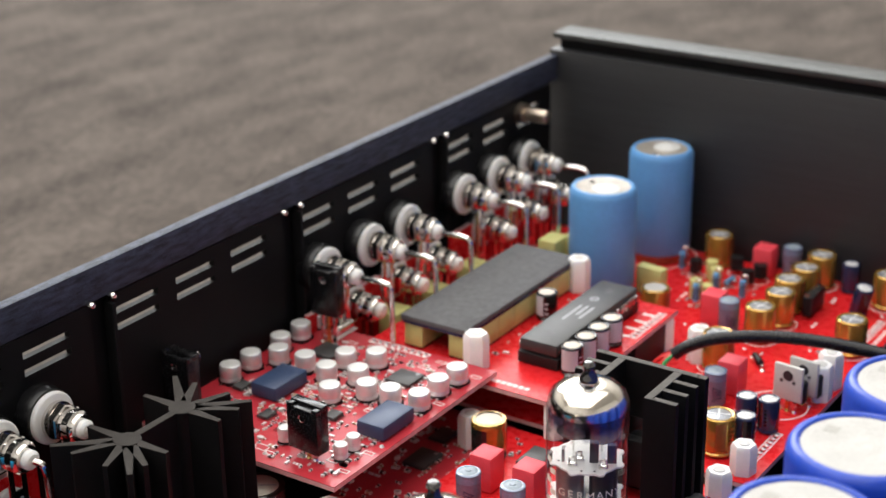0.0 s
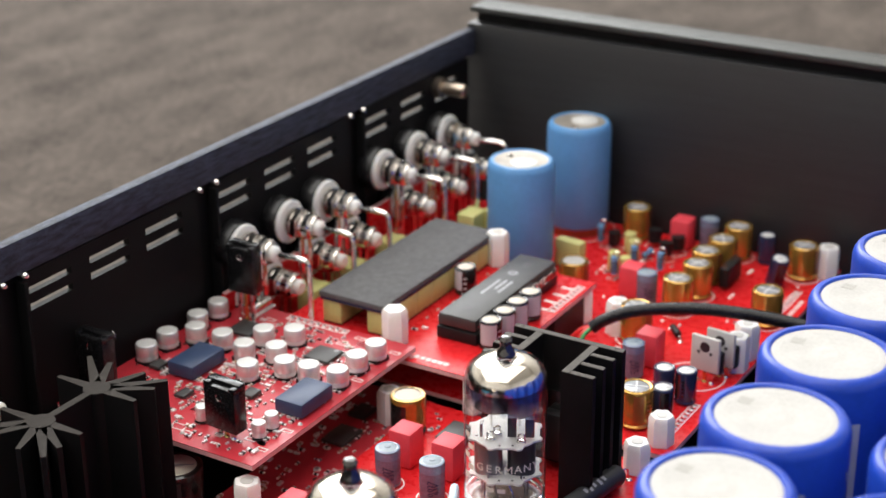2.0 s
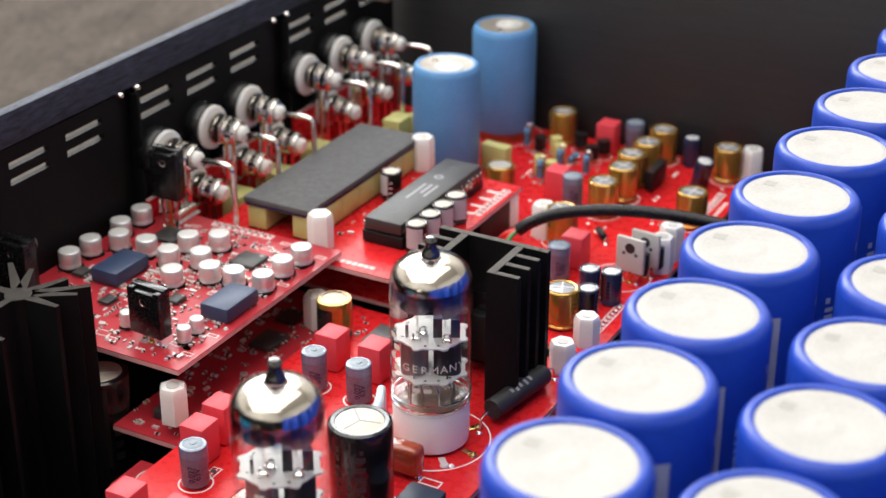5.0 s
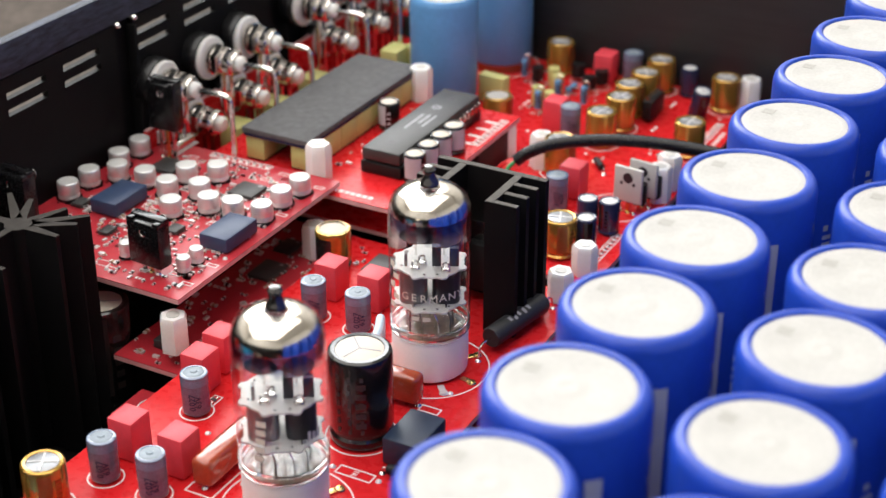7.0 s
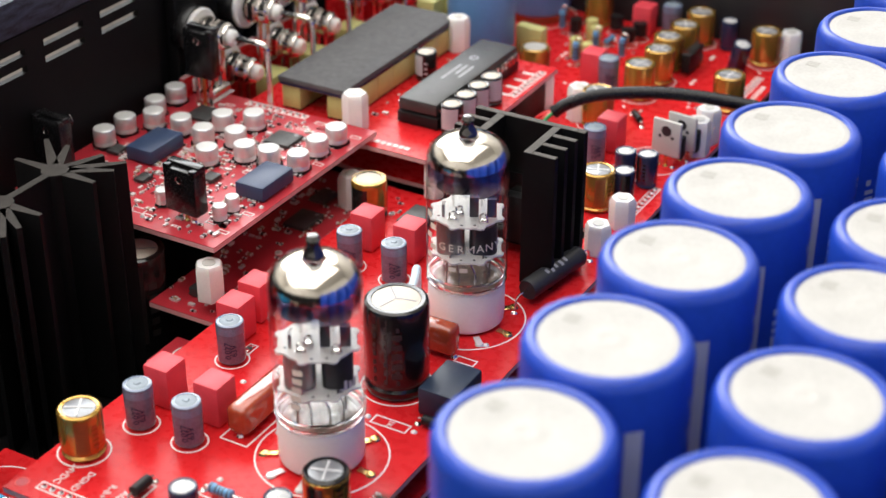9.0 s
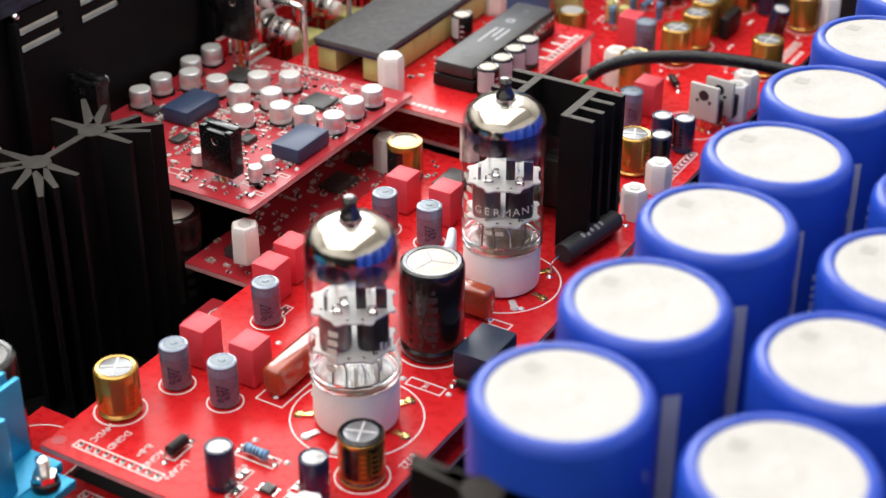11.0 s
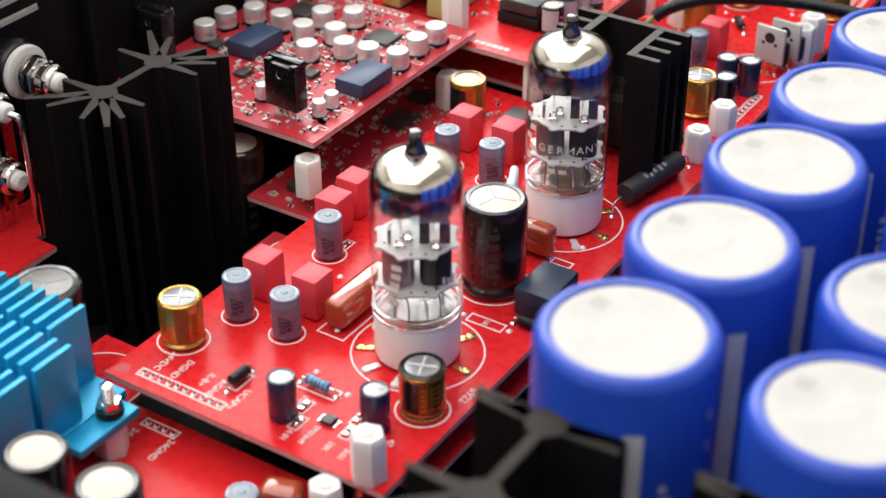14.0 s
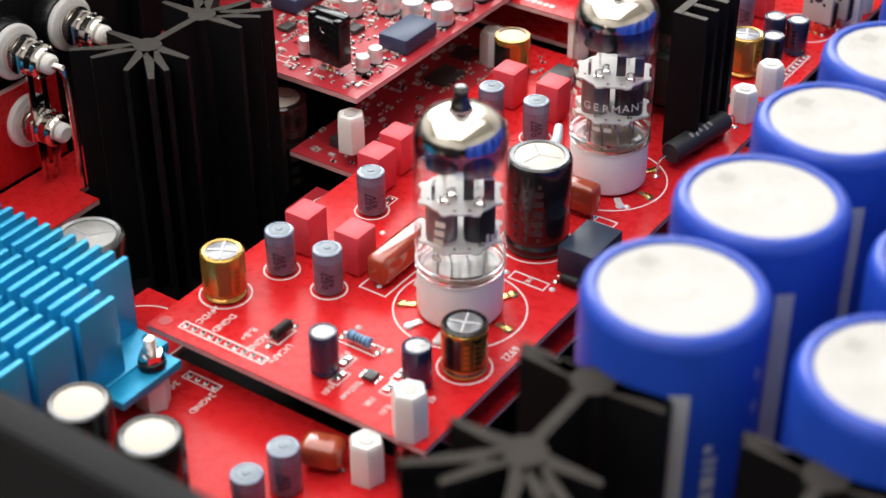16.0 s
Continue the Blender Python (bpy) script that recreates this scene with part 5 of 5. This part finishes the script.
        box(bm, -w, w, -0.0004, 0.0025, tall - 0.0008, tall + 0.0012, 0.0003)
        for c in (-1, 1):
            box(bm, min(c * w * 0.62, c * w), max(c * w * 0.62, c * w), -0.0024, -0.0003, tall - 0.0010, tall + 0.0008, 0.0003)
        part("body", bm, EPOXY, t)
        bm = bmesh.new()
        lathe(bm, [(0.0017, -0.0023), (0.0017, -0.00215), (0, -0.00215)], 20, pose(0, 0, tall - 0.0030, -90, 0, 0) @ Matrix.Scale(-1, 4, (0, 0, 1)) @ Matrix.Translation((0, 0, -0.0045)))
        lathe(bm, [(0.0012, 0.0025), (0.0010, 0.00258), (0.0008, 0.0024), (0, 0.0024)], 20, pose(0, 0, tall - 0.0030, 90, 0, 0))
        part("bolt_hole", bm, CHROME, t, "bright bolt hole")
    for k in (-1, 0, 1):
        bm = bmesh.new()
        box(bm, k * 0.0025 - 0.0006, k * 0.0025 + 0.0006, -0.0003, 0.0003, 0.0, 0.0034 + lift)
        lathe(bm, [(0.0009, 0), (0.0006, 0.0006), (0.0, 0.0007)], 8, Matrix.Translation((k * 0.0025, 0, 0)))
        part("leg", bm, TIN if k else COPPER, t)
    return t


power_transistor(0.0562, 0.2050, DAC_Z, -4, 0.0165, w=0.0058)
power_transistor(0.0068, 0.2070, DAC_Z, -4, 0.0190, w=0.0058)
power_transistor(0.0145, 0.2690, DAC_Z, 2, 0.0262, False, 0.0075)
power_transistor(0.1480, 0.3335, TUBE_Z, -6, 0.0130, True)
power_transistor(0.1505, 0.3400, TUBE_Z, -6, 0.0130, True)
pin_header(dac_board, 0.0262, 0.2776, 9)
silk_box(dac_board, 0.0380, 0.0430, 0.2010, 0.2040, 0.0003)
for x, y in ((0.0330, 0.2000), (0.0360, 0.2003), (0.0440, 0.2000), (0.0680, 0.2030), (0.0660, 0.2020), (0.0700, 0.2210)):
    solder(dac_board, x, y, 0.0008, 0.0007)
smd_field(dac_board, 0.0090, 0.0690, 0.1990, 0.2270, DAC_Z, 170, 3, "tiny surface-mount parts on the raised red board")
smd_field(dac_board, 0.0120, 0.0690, 0.2270, 0.2740, DAC_Z, 280, 4, "tiny surface-mount parts among the silver cans")
smd_field(digital_board, 0.0530, 0.0760, 0.1920, 0.2820, 0.036, 120, 5, "tiny glinting surface-mount parts on the lower board")
smd_field(relay_board, 0.0605, 0.0680, 0.2800, 0.3540, RELAY_Z, 16, 6, "tiny surface-mount parts beside the relays")
smd_field(far_board, 0.0700, 0.1060, 0.3880, 0.4380, TUBE_Z, 34, 8, "tiny surface-mount parts among the capacitors")
smd_field(far_board, 0.1000, 0.1500, 0.2880, 0.4000, TUBE_Z, 34, 9, "tiny surface-mount parts on the far board")
smd_field(tube_board, 0.0830, 0.1250, 0.2480, 0.2740, TUBE_Z, 26, 10, "tiny surface-mount parts beside the heatsink")
chip("processor_chip", 0.0640, 0.2500, 0.036, 0.0080, 0.0110, 0.0016, 9, "black many-legged chip on the shaded lower board")
chip("processor_chip", 0.0610, 0.2660, 0.036, 0.0060, 0.0080, 0.0016, 7, "black many-legged chip on the shaded lower board")
chip("memory_chip", 0.0640, 0.2010, 0.036, 0.0080, 0.0060, 0.0030, 4, "black chip on the shaded lower board")
chip("driver_chip", 0.0985, 0.2600, TUBE_Z, 0.0075, 0.0115, 0.0035, 8, "dark grey chip behind the coral capacitors")
chip("driver_chip", 0.1130, 0.2600, TUBE_Z, 0.0060, 0.0090, 0.0030, 6, "dark grey chip behind the coral capacitors")


# ---- relay board ----
def relay(x, y):
    t = thing("signal_relay", *rl(x, y), RELAY_Z, "pale yellow box relay under the foam slab", "relay", "yellow relays")
    bm = bmesh.new()
    box(bm, -0.0035, 0.0035, -0.0049, 0.0049, 0.0005, 0.0083, 0.0003)
    part("case", bm, YELLOW, t)
    bm = bmesh.new()
    box(bm, -0.0034, 0.0034, -0.0048, 0.0048, 0.0, 0.0006)
    part("base", bm, INK, t, "black base plate")
    return t


r0 = relay(0.0282, 0.3022)
for col in (0.0282, 0.0460):
    for k in range(7):
        if (col, k) != (0.0282, 0):
            copy_thing(r0, pose(*rl(col, 0.3022 + 0.01035 * k), RELAY_Z))
slab = thing("foam_slab", *rl(0.0370, 0.33385), RELAY_Z + 0.0084, "dark grey sparkling foam slab lying on yellow relays", "damping slab")
bm = bmesh.new()
box(bm, -0.0124, 0.0124, -0.0365, 0.0365, 0.0, 0.0012, 0.0003)
part("adhesive_layer", bm, NAVY, slab, "thin blue-black layer")
bm = bmesh.new()
box(bm, -0.0127, 0.0127, -0.0368, 0.0368, 0.0012, 0.0031, 0.0003)
part("foam", bm, FOAM, slab)


def dip_chip():
    t = thing("long_chip", *rl(0.0715, 0.3350), RELAY_Z, "long black forty-pin chip in a socket", "chip")
    n, pitch = 20, 0.00272
    l = 0.0559
    bm = bmesh.new()
    box(bm, -0.0074, 0.0074, -l / 2, l / 2, 0.0003, 0.0042, 0.0003)
    part("socket", bm, PLASTIC, t, "black pin socket")
    bm = bmesh.new()
    box(bm, -0.0069, 0.0069, -l / 2 + 0.0003, l / 2 - 0.0003, 0.0047, 0.0088, 0.0005)
    part("body", bm, CHIP, t)
    for s in (-1, 1):
        for k in range(n):
            y = (k - (n - 1) / 2) * pitch
            bm = bmesh.new()
            x0, x1 = s * 0.0067, s * 0.0079
            box(bm, min(x0, x1), max(x0, x1), y - 0.0006, y + 0.0006, 0.0062, 0.0068, 0.0001)
            box(bm, min(s * 0.0075, x1), max(s * 0.0075, x1), y - 0.0005, y + 0.0005, 0.0040, 0.0066)
            part("pin", bm, TIN, t)
    for y in (-0.020, 0.020):
        bm = bmesh.new()
        lathe(bm, [(0.0014, 0.0089), (0.0014, 0.00884), (0, 0.00884)], 20, Matrix.Translation((0.0, y, 0)))
        part("ejector_mark", bm, BAND, t)
    for i, (w, o) in enumerate(((0.013, -0.002), (0.008, 0.001), (0.010, 0.0))):
        bm = bmesh.new()
        box(bm, -0.0026 + 0.0022 * i, -0.0016 + 0.0022 * i, o - w / 2, o + w / 2, 0.0088, 0.00886)
        part("printed_bar", bm, GREYLINE, t)
    bm = bmesh.new()
    ring(bm, -0.001, 0.0115, 0.0088, 0.0013, 0.0008, 0.00006, 16)
    part("printed_mark", bm, GREYLINE, t)


dip_chip()
silver_black = can_capacitor("electrolytic_capacitor", 0.0037, 0.0100, INK, CREAM, "small black electrolytic capacitor with a silver stripe", "silver-striped capacitors", "none", (LABEL, -150, -60))
place(silver_black, [(*rl(x, y), RELAY_Z, a) for x, y, a in ((0.0832, 0.3085, 30), (0.0835, 0.3172, 60), (0.0836, 0.3258, 60), (0.0838, 0.3345, 60), (0.0545, 0.3415, -20))])
pin_header(relay_board, *rl(0.0875, 0.3440), 9, "y")
for k in range(4):
    bm = bmesh.new()
    x, y = on_board(relay_board, *rl(0.0838, 0.3430 + 0.0065 * k))
    box(bm, x - 0.0022, x + 0.0022, y - 0.0007, y + 0.0007, 0, 0.0001)
    part("printed_bar", bm, SILK, relay_board)
for k in range(6):
    bm = bmesh.new()
    x, y = on_board(relay_board, *rl(0.0660 + 0.0022 * k, 0.2905))
    box(bm, x - 0.0008, x + 0.0008, y - 0.0009, y + 0.0009, 0, 0.0001)
    part("printed_bar", bm, SILK, relay_board)
t = thing("board_connector", *rl(0.0855, 0.3570), TUBE_Z, "black board-to-board connector under the relay board", "connector")
bm = bmesh.new()
box(bm, -0.0025, 0.0035, -0.0140, 0.0120, 0.0, 0.0118, 0.0003)
part("body", bm, PLASTIC, t)
t = standoff(0.0119, 0.0036)
place(t, [(*rl(0.0870, 0.2905), TUBE_Z), (*rl(0.0872, 0.3685), TUBE_Z)], 0)


# ---- rear connectors ----
def rca_jack(lead=((0.0178, 0, 0), (0.0300, 0, 0.0006), (0.0304, 0, -0.006), (0.0304, 0, -0.0370))):
    t = thing("phono_jack", 0, 0, -1, "chrome phono jack with white washer and bent bare wire", "connector", "rear phono jacks")
    X = pose(0, 0, 0, 0, 90, 0)
    bm = bmesh.new()
    lathe(bm, [(0.0, -0.0017), (0.0086, -0.0017), (0.0086, 0.0012), (0.0078, 0.0032), (0, 0.0032)], 32, X)
    part("insulator", bm, EPOXY, t, "black moulded insulator")
    bm = bmesh.new()
    lathe(bm, [(0, 0.0033), (0.0072, 0.0033), (0.0075, 0.0037), (0.0075, 0.0047), (0.0071, 0.0051), (0, 0.0051)], 36, X)
    part("washer", bm, NYLON, t, "round white nylon washer")
    bm = bmesh.new()
    lathe(bm, [(0, 0.0052), (0.0050, 0.0052), (0.0054, 0.0057), (0.0054, 0.0070), (0.0045, 0.0072), (0.0045, 0.0077), (0, 0.0077)], 24, X)
    part("ring", bm, CHROME, t)
    bm = bmesh.new()
    lathe(bm, [(0, 0.0078), (0.0055, 0.0078), (0.0055, 0.0098), (0.0051, 0.0102), (0, 0.0102)], 6, X)
    part("nut", bm, CHROME, t, "hexagonal chrome nut")
    bm = bmesh.new()
    lathe(bm, [(0.0040, 0.0103), (0.0046, 0.0108), (0.0041, 0.0113), (0.0046, 0.0120), (0.0046, 0.0142), (0.0040, 0.0147), (0.0037, 0.0156), (0, 0.0156)], 24, X)
    part("barrel", bm, CHROME, t)
    bm = bmesh.new()
    lathe(bm, [(0.0024, 0.0157), (0.0027, 0.0159), (0.0027, 0.0172), (0.0019, 0.0180), (0, 0.0180)], 20, X)
    part("tip_insulator", bm, NYLON, t, "white insulating tip")
    bm = bmesh.new()
    for s in (-1, 1):
        box(bm, 0.0103, 0.0109, min(s * 0.0012, s * 0.0030), max(s * 0.0012, s * 0.0030), -0.0360, -0.0042)
    box(bm, 0.0103, 0.0109, -0.0030, 0.0030, -0.0042, 0.0040)
    for z0 in (-0.0130, -0.0240):
        box(bm, 0.0103, 0.0109, -0.0012, 0.0012, z0, z0 + 0.0020)
    part("ground_strap", bm, CHROME, t, "flat tinned strap with a slot")
    if lead:
        bm = bmesh.new()
        rod(bm, bend(lead, 8), 0.00095, 10)
        part("wire", bm, TIN, t, "bent bare tinned wire")
    return t


jack = rca_jack()
jack_spots = [(0.0020, y, 0.0768) for y in (0.2798, 0.3052, 0.3272, 0.3642, 0.3877, 0.4106)]
place(jack, jack_spots, 0)
side = rca_jack(((0.0178, 0, 0), (0.0206, 0.0006, -0.0003), (0.0212, 0.0012, -0.0040), (0.0212, 0.0012, -0.0360)))
place(side, [(0.0020, 0.1567, 0.0768), (0.0020, 0.1370, 0.0768)], 0)
low = rca_jack(None)
tagged(low, "chrome phono jack of the lower row behind wires", "connector", "rear phono jacks")
place(low, [(0.0020, y + 0.0125, 0.0600) for y in (0.2798, 0.3052, 0.3272, 0.3642, 0.3877, 0.4106)] + [(0.0020, 0.1380, 0.0560)], 0)
# upright red boards behind the lower jacks
for y0, y1, z0, z1 in ((0.2700, 0.3400, 0.0402, 0.0630), (0.3560, 0.4300, 0.0402, 0.0630), (0.1010, 0.1500, 0.0402, 0.0665)):
    riser = thing("riser_board", 0.0052, (y0 + y1) / 2, z0, "upright red circuit board behind the rear jacks", "circuit board", "circuit boards")
    h = (y1 - y0) / 2
    bm = bmesh.new()
    box(bm, -0.0014, 0.0002, -h, h, 0, z1 - z0)
    part("solder_mask", bm, RED, riser, "glossy red solder mask")
    bm = bmesh.new()
    box(bm, -0.0014, 0.0002, -h, h, z1 - z0, z1 - z0 + 0.0003)
    part("cut_edge", bm, EDGE, riser, "pinkish fibreglass edge")
t = thing("crystal_can", 0.0135, 0.2770, DAC_Z, "bright oblong metal crystal can on the raised board", "crystal")
bm = bmesh.new()
box(bm, -0.0022, 0.0022, -0.0052, 0.0052, 0.0003, 0.0038, 0.0012, seg=3)
part("can", bm, TIN, t)
bm = bmesh.new()
box(bm, -0.0026, 0.0026, -0.0057, 0.0057, 0.0, 0.0005, 0.0002)
part("flange", bm, CANWALL, t)
t = thing("grounding_post", 0, 0.4130, 0.0945, "dull nickel grounding post on the rear panel", "connector")
bm = bmesh.new()
lathe(bm, [(0, 0), (0.0040, 0), (0.0040, 0.003), (0.0026, 0.0032), (0.0026, 0.0125), (0.0019, 0.0130), (0, 0.0130)], 20, pose(0, 0, 0, 0, 90, 0))
part("bolt", bm, BRASS, t)
# Dark end colour for the shaded bore.
bm = bmesh.new()
lathe(bm, [(0.0012, 0.0131), (0.0012, 0.0127), (0, 0.0127)], 14, pose(0, 0, 0, 0, 90, 0))
part("bore", bm, BAND, t)
for i, (x, y, rz) in enumerate(((0.0330, 0.3830, 0), (0.0390, 0.3910, 0), (0.0140, 0.3560, 0), (0.0140, 0.3300, 0), (0.0140, 0.3070, 0), (0.0330, 0.4120, 0))):
    t = thing("signal_relay", x, y, TUBE_Z, "pale yellow box relay behind the phono jacks", "relay", "yellow relays")
    bm = bmesh.new()
    box(bm, -0.0036, 0.0036, -0.0050, 0.0050, 0.0004 - (TUBE_Z - 0.0405 if x > 0.1 else 0), 0.0190 if i < 2 else 0.0140, 0.0003)
    part("case", bm, YELLOW, t)
    bm = bmesh.new()
    box(bm, -0.0034, 0.0034, -0.0048, 0.0048, 0.0, 0.0005)
    part("base", bm, INK, t)
bm = bmesh.new()
box(bm, 0.0020, 0.0385, 0.2860, 0.4380, TUBE_Z - 0.0016, TUBE_Z - 0.0001)
tagged(mesh_object("input_board", bm, RED), "red input board behind the relay board", "circuit board", "circuit boards")


# ---- tall blue cells ----
LID = material("beige_metal_lid", (0.44, 0.40, 0.35), 0.38, metal=0.5, vary=0.3, scale=250)
def blue_cell(x, y, z, turn, h=0.0430):
    t = thing("blue_capacitor", x, y, z, "tall sky blue sleeved capacitor with silver metal top", "capacitor", "tall sky blue capacitors", turn)
    r = 0.0124
    bm = bmesh.new()
    lathe(bm, [(0, 0.0), (r - 0.0016, 0.0), (r - 0.0014, 0.0034), (r - 0.0012, 0.0036)], 40)
    part("foot_ring", bm, RUST, t, "dark red foot")
    bm = bmesh.new()
    lathe(bm, [(r - 0.002, 0.0036), (r - 0.0006, 0.0037), (r, 0.0050), (r, h - 0.0028), (r - 0.0004, h - 0.0012), (r - 0.0012, h - 0.0002), (r - 0.0020, h - 0.0001), (r - 0.0024, h - 0.0005)], 48)
    part("sleeve", bm, SKY, t, "sky blue shrink sleeve")
    bm = bmesh.new()
    lathe(bm, [(0, h - 0.0010), (r - 0.0060, h - 0.0010), (r - 0.0040, h - 0.0008), (r - 0.0022, h - 0.0005)], 40)
    part("metal_top", bm, LID, t, "bright metal lid")
    bm = bmesh.new()
    lathe(bm, [(0.0052, h - 0.0010), (0.0050, h - 0.0004), (0.0030, h - 0.0002), (0.0026, h + 0.0002), (0.0012, h + 0.0003), (0.0010, h - 0.0001), (0, h - 0.0001)], 28, Matrix.Translation((0.0022, -0.0022, 0)))
    part("terminal", bm, STEEL, t, "raised round terminal")
    bm = bmesh.new()
    lathe(bm, [(0.0012, h - 0.0010), (0.0009, h - 0.0004), (0, h - 0.0003)], 14, Matrix.Translation((-0.0058, 0.0020, 0)))
    part("rivet", bm, CHROME, t)


blue_cell(0.0527, 0.3850, TUBE_Z, 0)
blue_cell(0.0538, 0.4300, TUBE_Z, 120, 0.0448)
silk_ring(far_board, 0.0538, 0.4300 - 0.0, 0.0150)

# ---- far board small parts ----
yb = box_capacitor("yellow_box_capacitor", 0.0110, 0.0045, 0.0110, YELLOW, "pale yellow box capacitor beside the blue cells", "yellow box capacitors")
place(yb, [(0.0690, 0.3940, TUBE_Z)], -6)
yd = can_capacitor("yellow_dipped_capacitor", 0.0023, 0.0080, YELLOW, YELLOW, "small mustard dipped capacitor on short legs", "yellow box capacitors", "none", None, False)
place(yd, [(0.0850, 0.3985, TUBE_Z), (0.0825, 0.4180, TUBE_Z), (0.0870, 0.4120, TUBE_Z), (0.0905, 0.3960, TUBE_Z)])


def small_transistor(x, y, rz):
    t = thing("small_transistor", x, y, TUBE_Z, "small black half-round transistor on the far board", "transistor", "small transistors", rz)
    bm = bmesh.new()
    pts = [(0.0026 * math.cos(a), 0.0026 * math.sin(a)) for a in [radians(-35 + 250 * k / 14) for k in range(15)]]
    prism(bm, pts, 0.0020, 0.0070)
    part("body", bm, PLASTIC, t)
    for k in (-1, 0, 1):
        bm = bmesh.new()
        rod(bm, [(k * 0.0013, 0, 0.0022), (k * 0.0013, 0, 0)], 0.00025, 6)
        part("leg", bm, TIN, t)
    silk_ring(far_board, x, y, 0.0034, 0.0003)


for x, y, a in ((0.0968, 0.4190, 200), (0.0985, 0.4262, 210), (0.0880, 0.4285, 180), (0.0760, 0.4180, 90)):
    small_transistor(x, y, a)
t = thing("upright_chip", 0.1265, 0.4090, TUBE_Z, "black upright single-row chip with silver pins", "chip")
bm = bmesh.new()
box(bm, -0.0017, 0.0017, -0.0065, 0.0065, 0.0012, 0.0085, 0.0002)
part("body", bm, PLASTIC, t)
for k in range(5):
    bm = bmesh.new()
    box(bm, -0.0012, 0.0004, -0.0054 + 0.0026 * k, -0.0046 + 0.0026 * k, 0.0085, 0.0095)
    part("pin", bm, TIN, t)
    bm = bmesh.new()
    box(bm, -0.0003, 0.0003, -0.0054 + 0.0026 * k, -0.0048 + 0.0026 * k, 0.0, 0.0013)
    part("leg", bm, TIN, t)
pin_header(far_board, 0.1505, 0.3960, 8, "y")
pin_header(far_board, 0.1520, 0.2960, 9, "y")
for x, y, w, l in ((0.1545, 0.4000, 0.0016, 0.018), (0.1400, 0.4050, 0.0014, 0.008), (0.1310, 0.4000, 0.0012, 0.006), (0.1290, 0.4240, 0.0012, 0.006), (0.1350, 0.3850, 0.0012, 0.005), (0.0800, 0.4000, 0.0012, 0.006)):
    n = max(2, int(l / 0.0024))
    for k in range(n):
        bm = bmesh.new()
        a, b = on_board(far_board, x, y - l / 2 + l * k / n)
        box(bm, a - w / 2, a + w / 2, b, b + l / n * 0.62, 0, 0.0001)
        part("printed_bar", bm, SILK, far_board)
for x, y, r in ((0.1440, 0.3350, 0.0100), (0.1240, 0.3300, 0.0110), (0.1160, 0.3505, 0.0066)):
    silk_ring(far_board, x, y, r)
for k in range(40):
    rnd = random.Random(100 + k)
    solder(far_board, rnd.uniform(0.072, 0.152), rnd.uniform(0.290, 0.438), 0.0007, 0.0005)

# ---- cable ----
t = thing("cable", 0.11, 0.328, TUBE_Z, "black round cable with red and green wires", "cable")
bm = bmesh.new()
pts = [(0.1105, 0.3275, 0.0525), (0.1150, 0.3300, 0.0560), (0.1240, 0.3350, 0.0590), (0.1414, 0.3425, 0.0605), (0.1600, 0.3480, 0.0600), (0.1800, 0.3520, 0.0580), (0.1990, 0.3550, 0.0540)]
fine = []
for i in range(len(pts) - 1):
    p0, p1, p2, p3 = [Vector(pts[max(0, min(len(pts) - 1, i + k))]) for k in (-1, 0, 1, 2)]
    for s in range(6):
        u = s / 6
        fine.append(0.5 * ((2 * p1) + (p2 - p0) * u + (2 * p0 - 5 * p1 + 4 * p2 - p3) * u * u + (3 * p1 - p0 - 3 * p2 + p3) * u ** 3) - Vector((0.11, 0.328, TUBE_Z)))
fine.append(Vector(pts[-1]) - Vector((0.11, 0.328, TUBE_Z)))
rod(bm, fine, 0.0021, 16)
part("jacket", bm, RUBBER, t, "black cable jacket")
for m, dx, dy in ((WIRERED, -0.004, -0.006), (WIREGREEN, -0.002, -0.007), (WIRERED, -0.008, -0.003)):
    bm = bmesh.new()
    rod(bm, bend([(0.0010, 0.0, 0.0130), (dx * 0.5, dy * 0.5, 0.0110), (dx, dy, 0.0050), (dx - 0.001, dy - 0.001, 0.0)]), 0.0007, 8)
    part("wire", bm, m, t)
t = thing("wire_link", 0.122, 0.205, TUBE_Z, "pale blue insulated wire lying between capacitors", "wire")
bm = bmesh.new()
rod(bm, bend([(0.004, -0.004, 0.0), (0.004, -0.004, 0.0085), (0.002, 0.010, 0.0100), (-0.004, 0.022, 0.0085), (-0.004, 0.022, 0.0)]), 0.0012, 10)
part("jacket", bm, PALEBLUE, t)

# ---- main board marks ----
silk_ring(main_board, 0.0680, 0.1100, 0.0120)
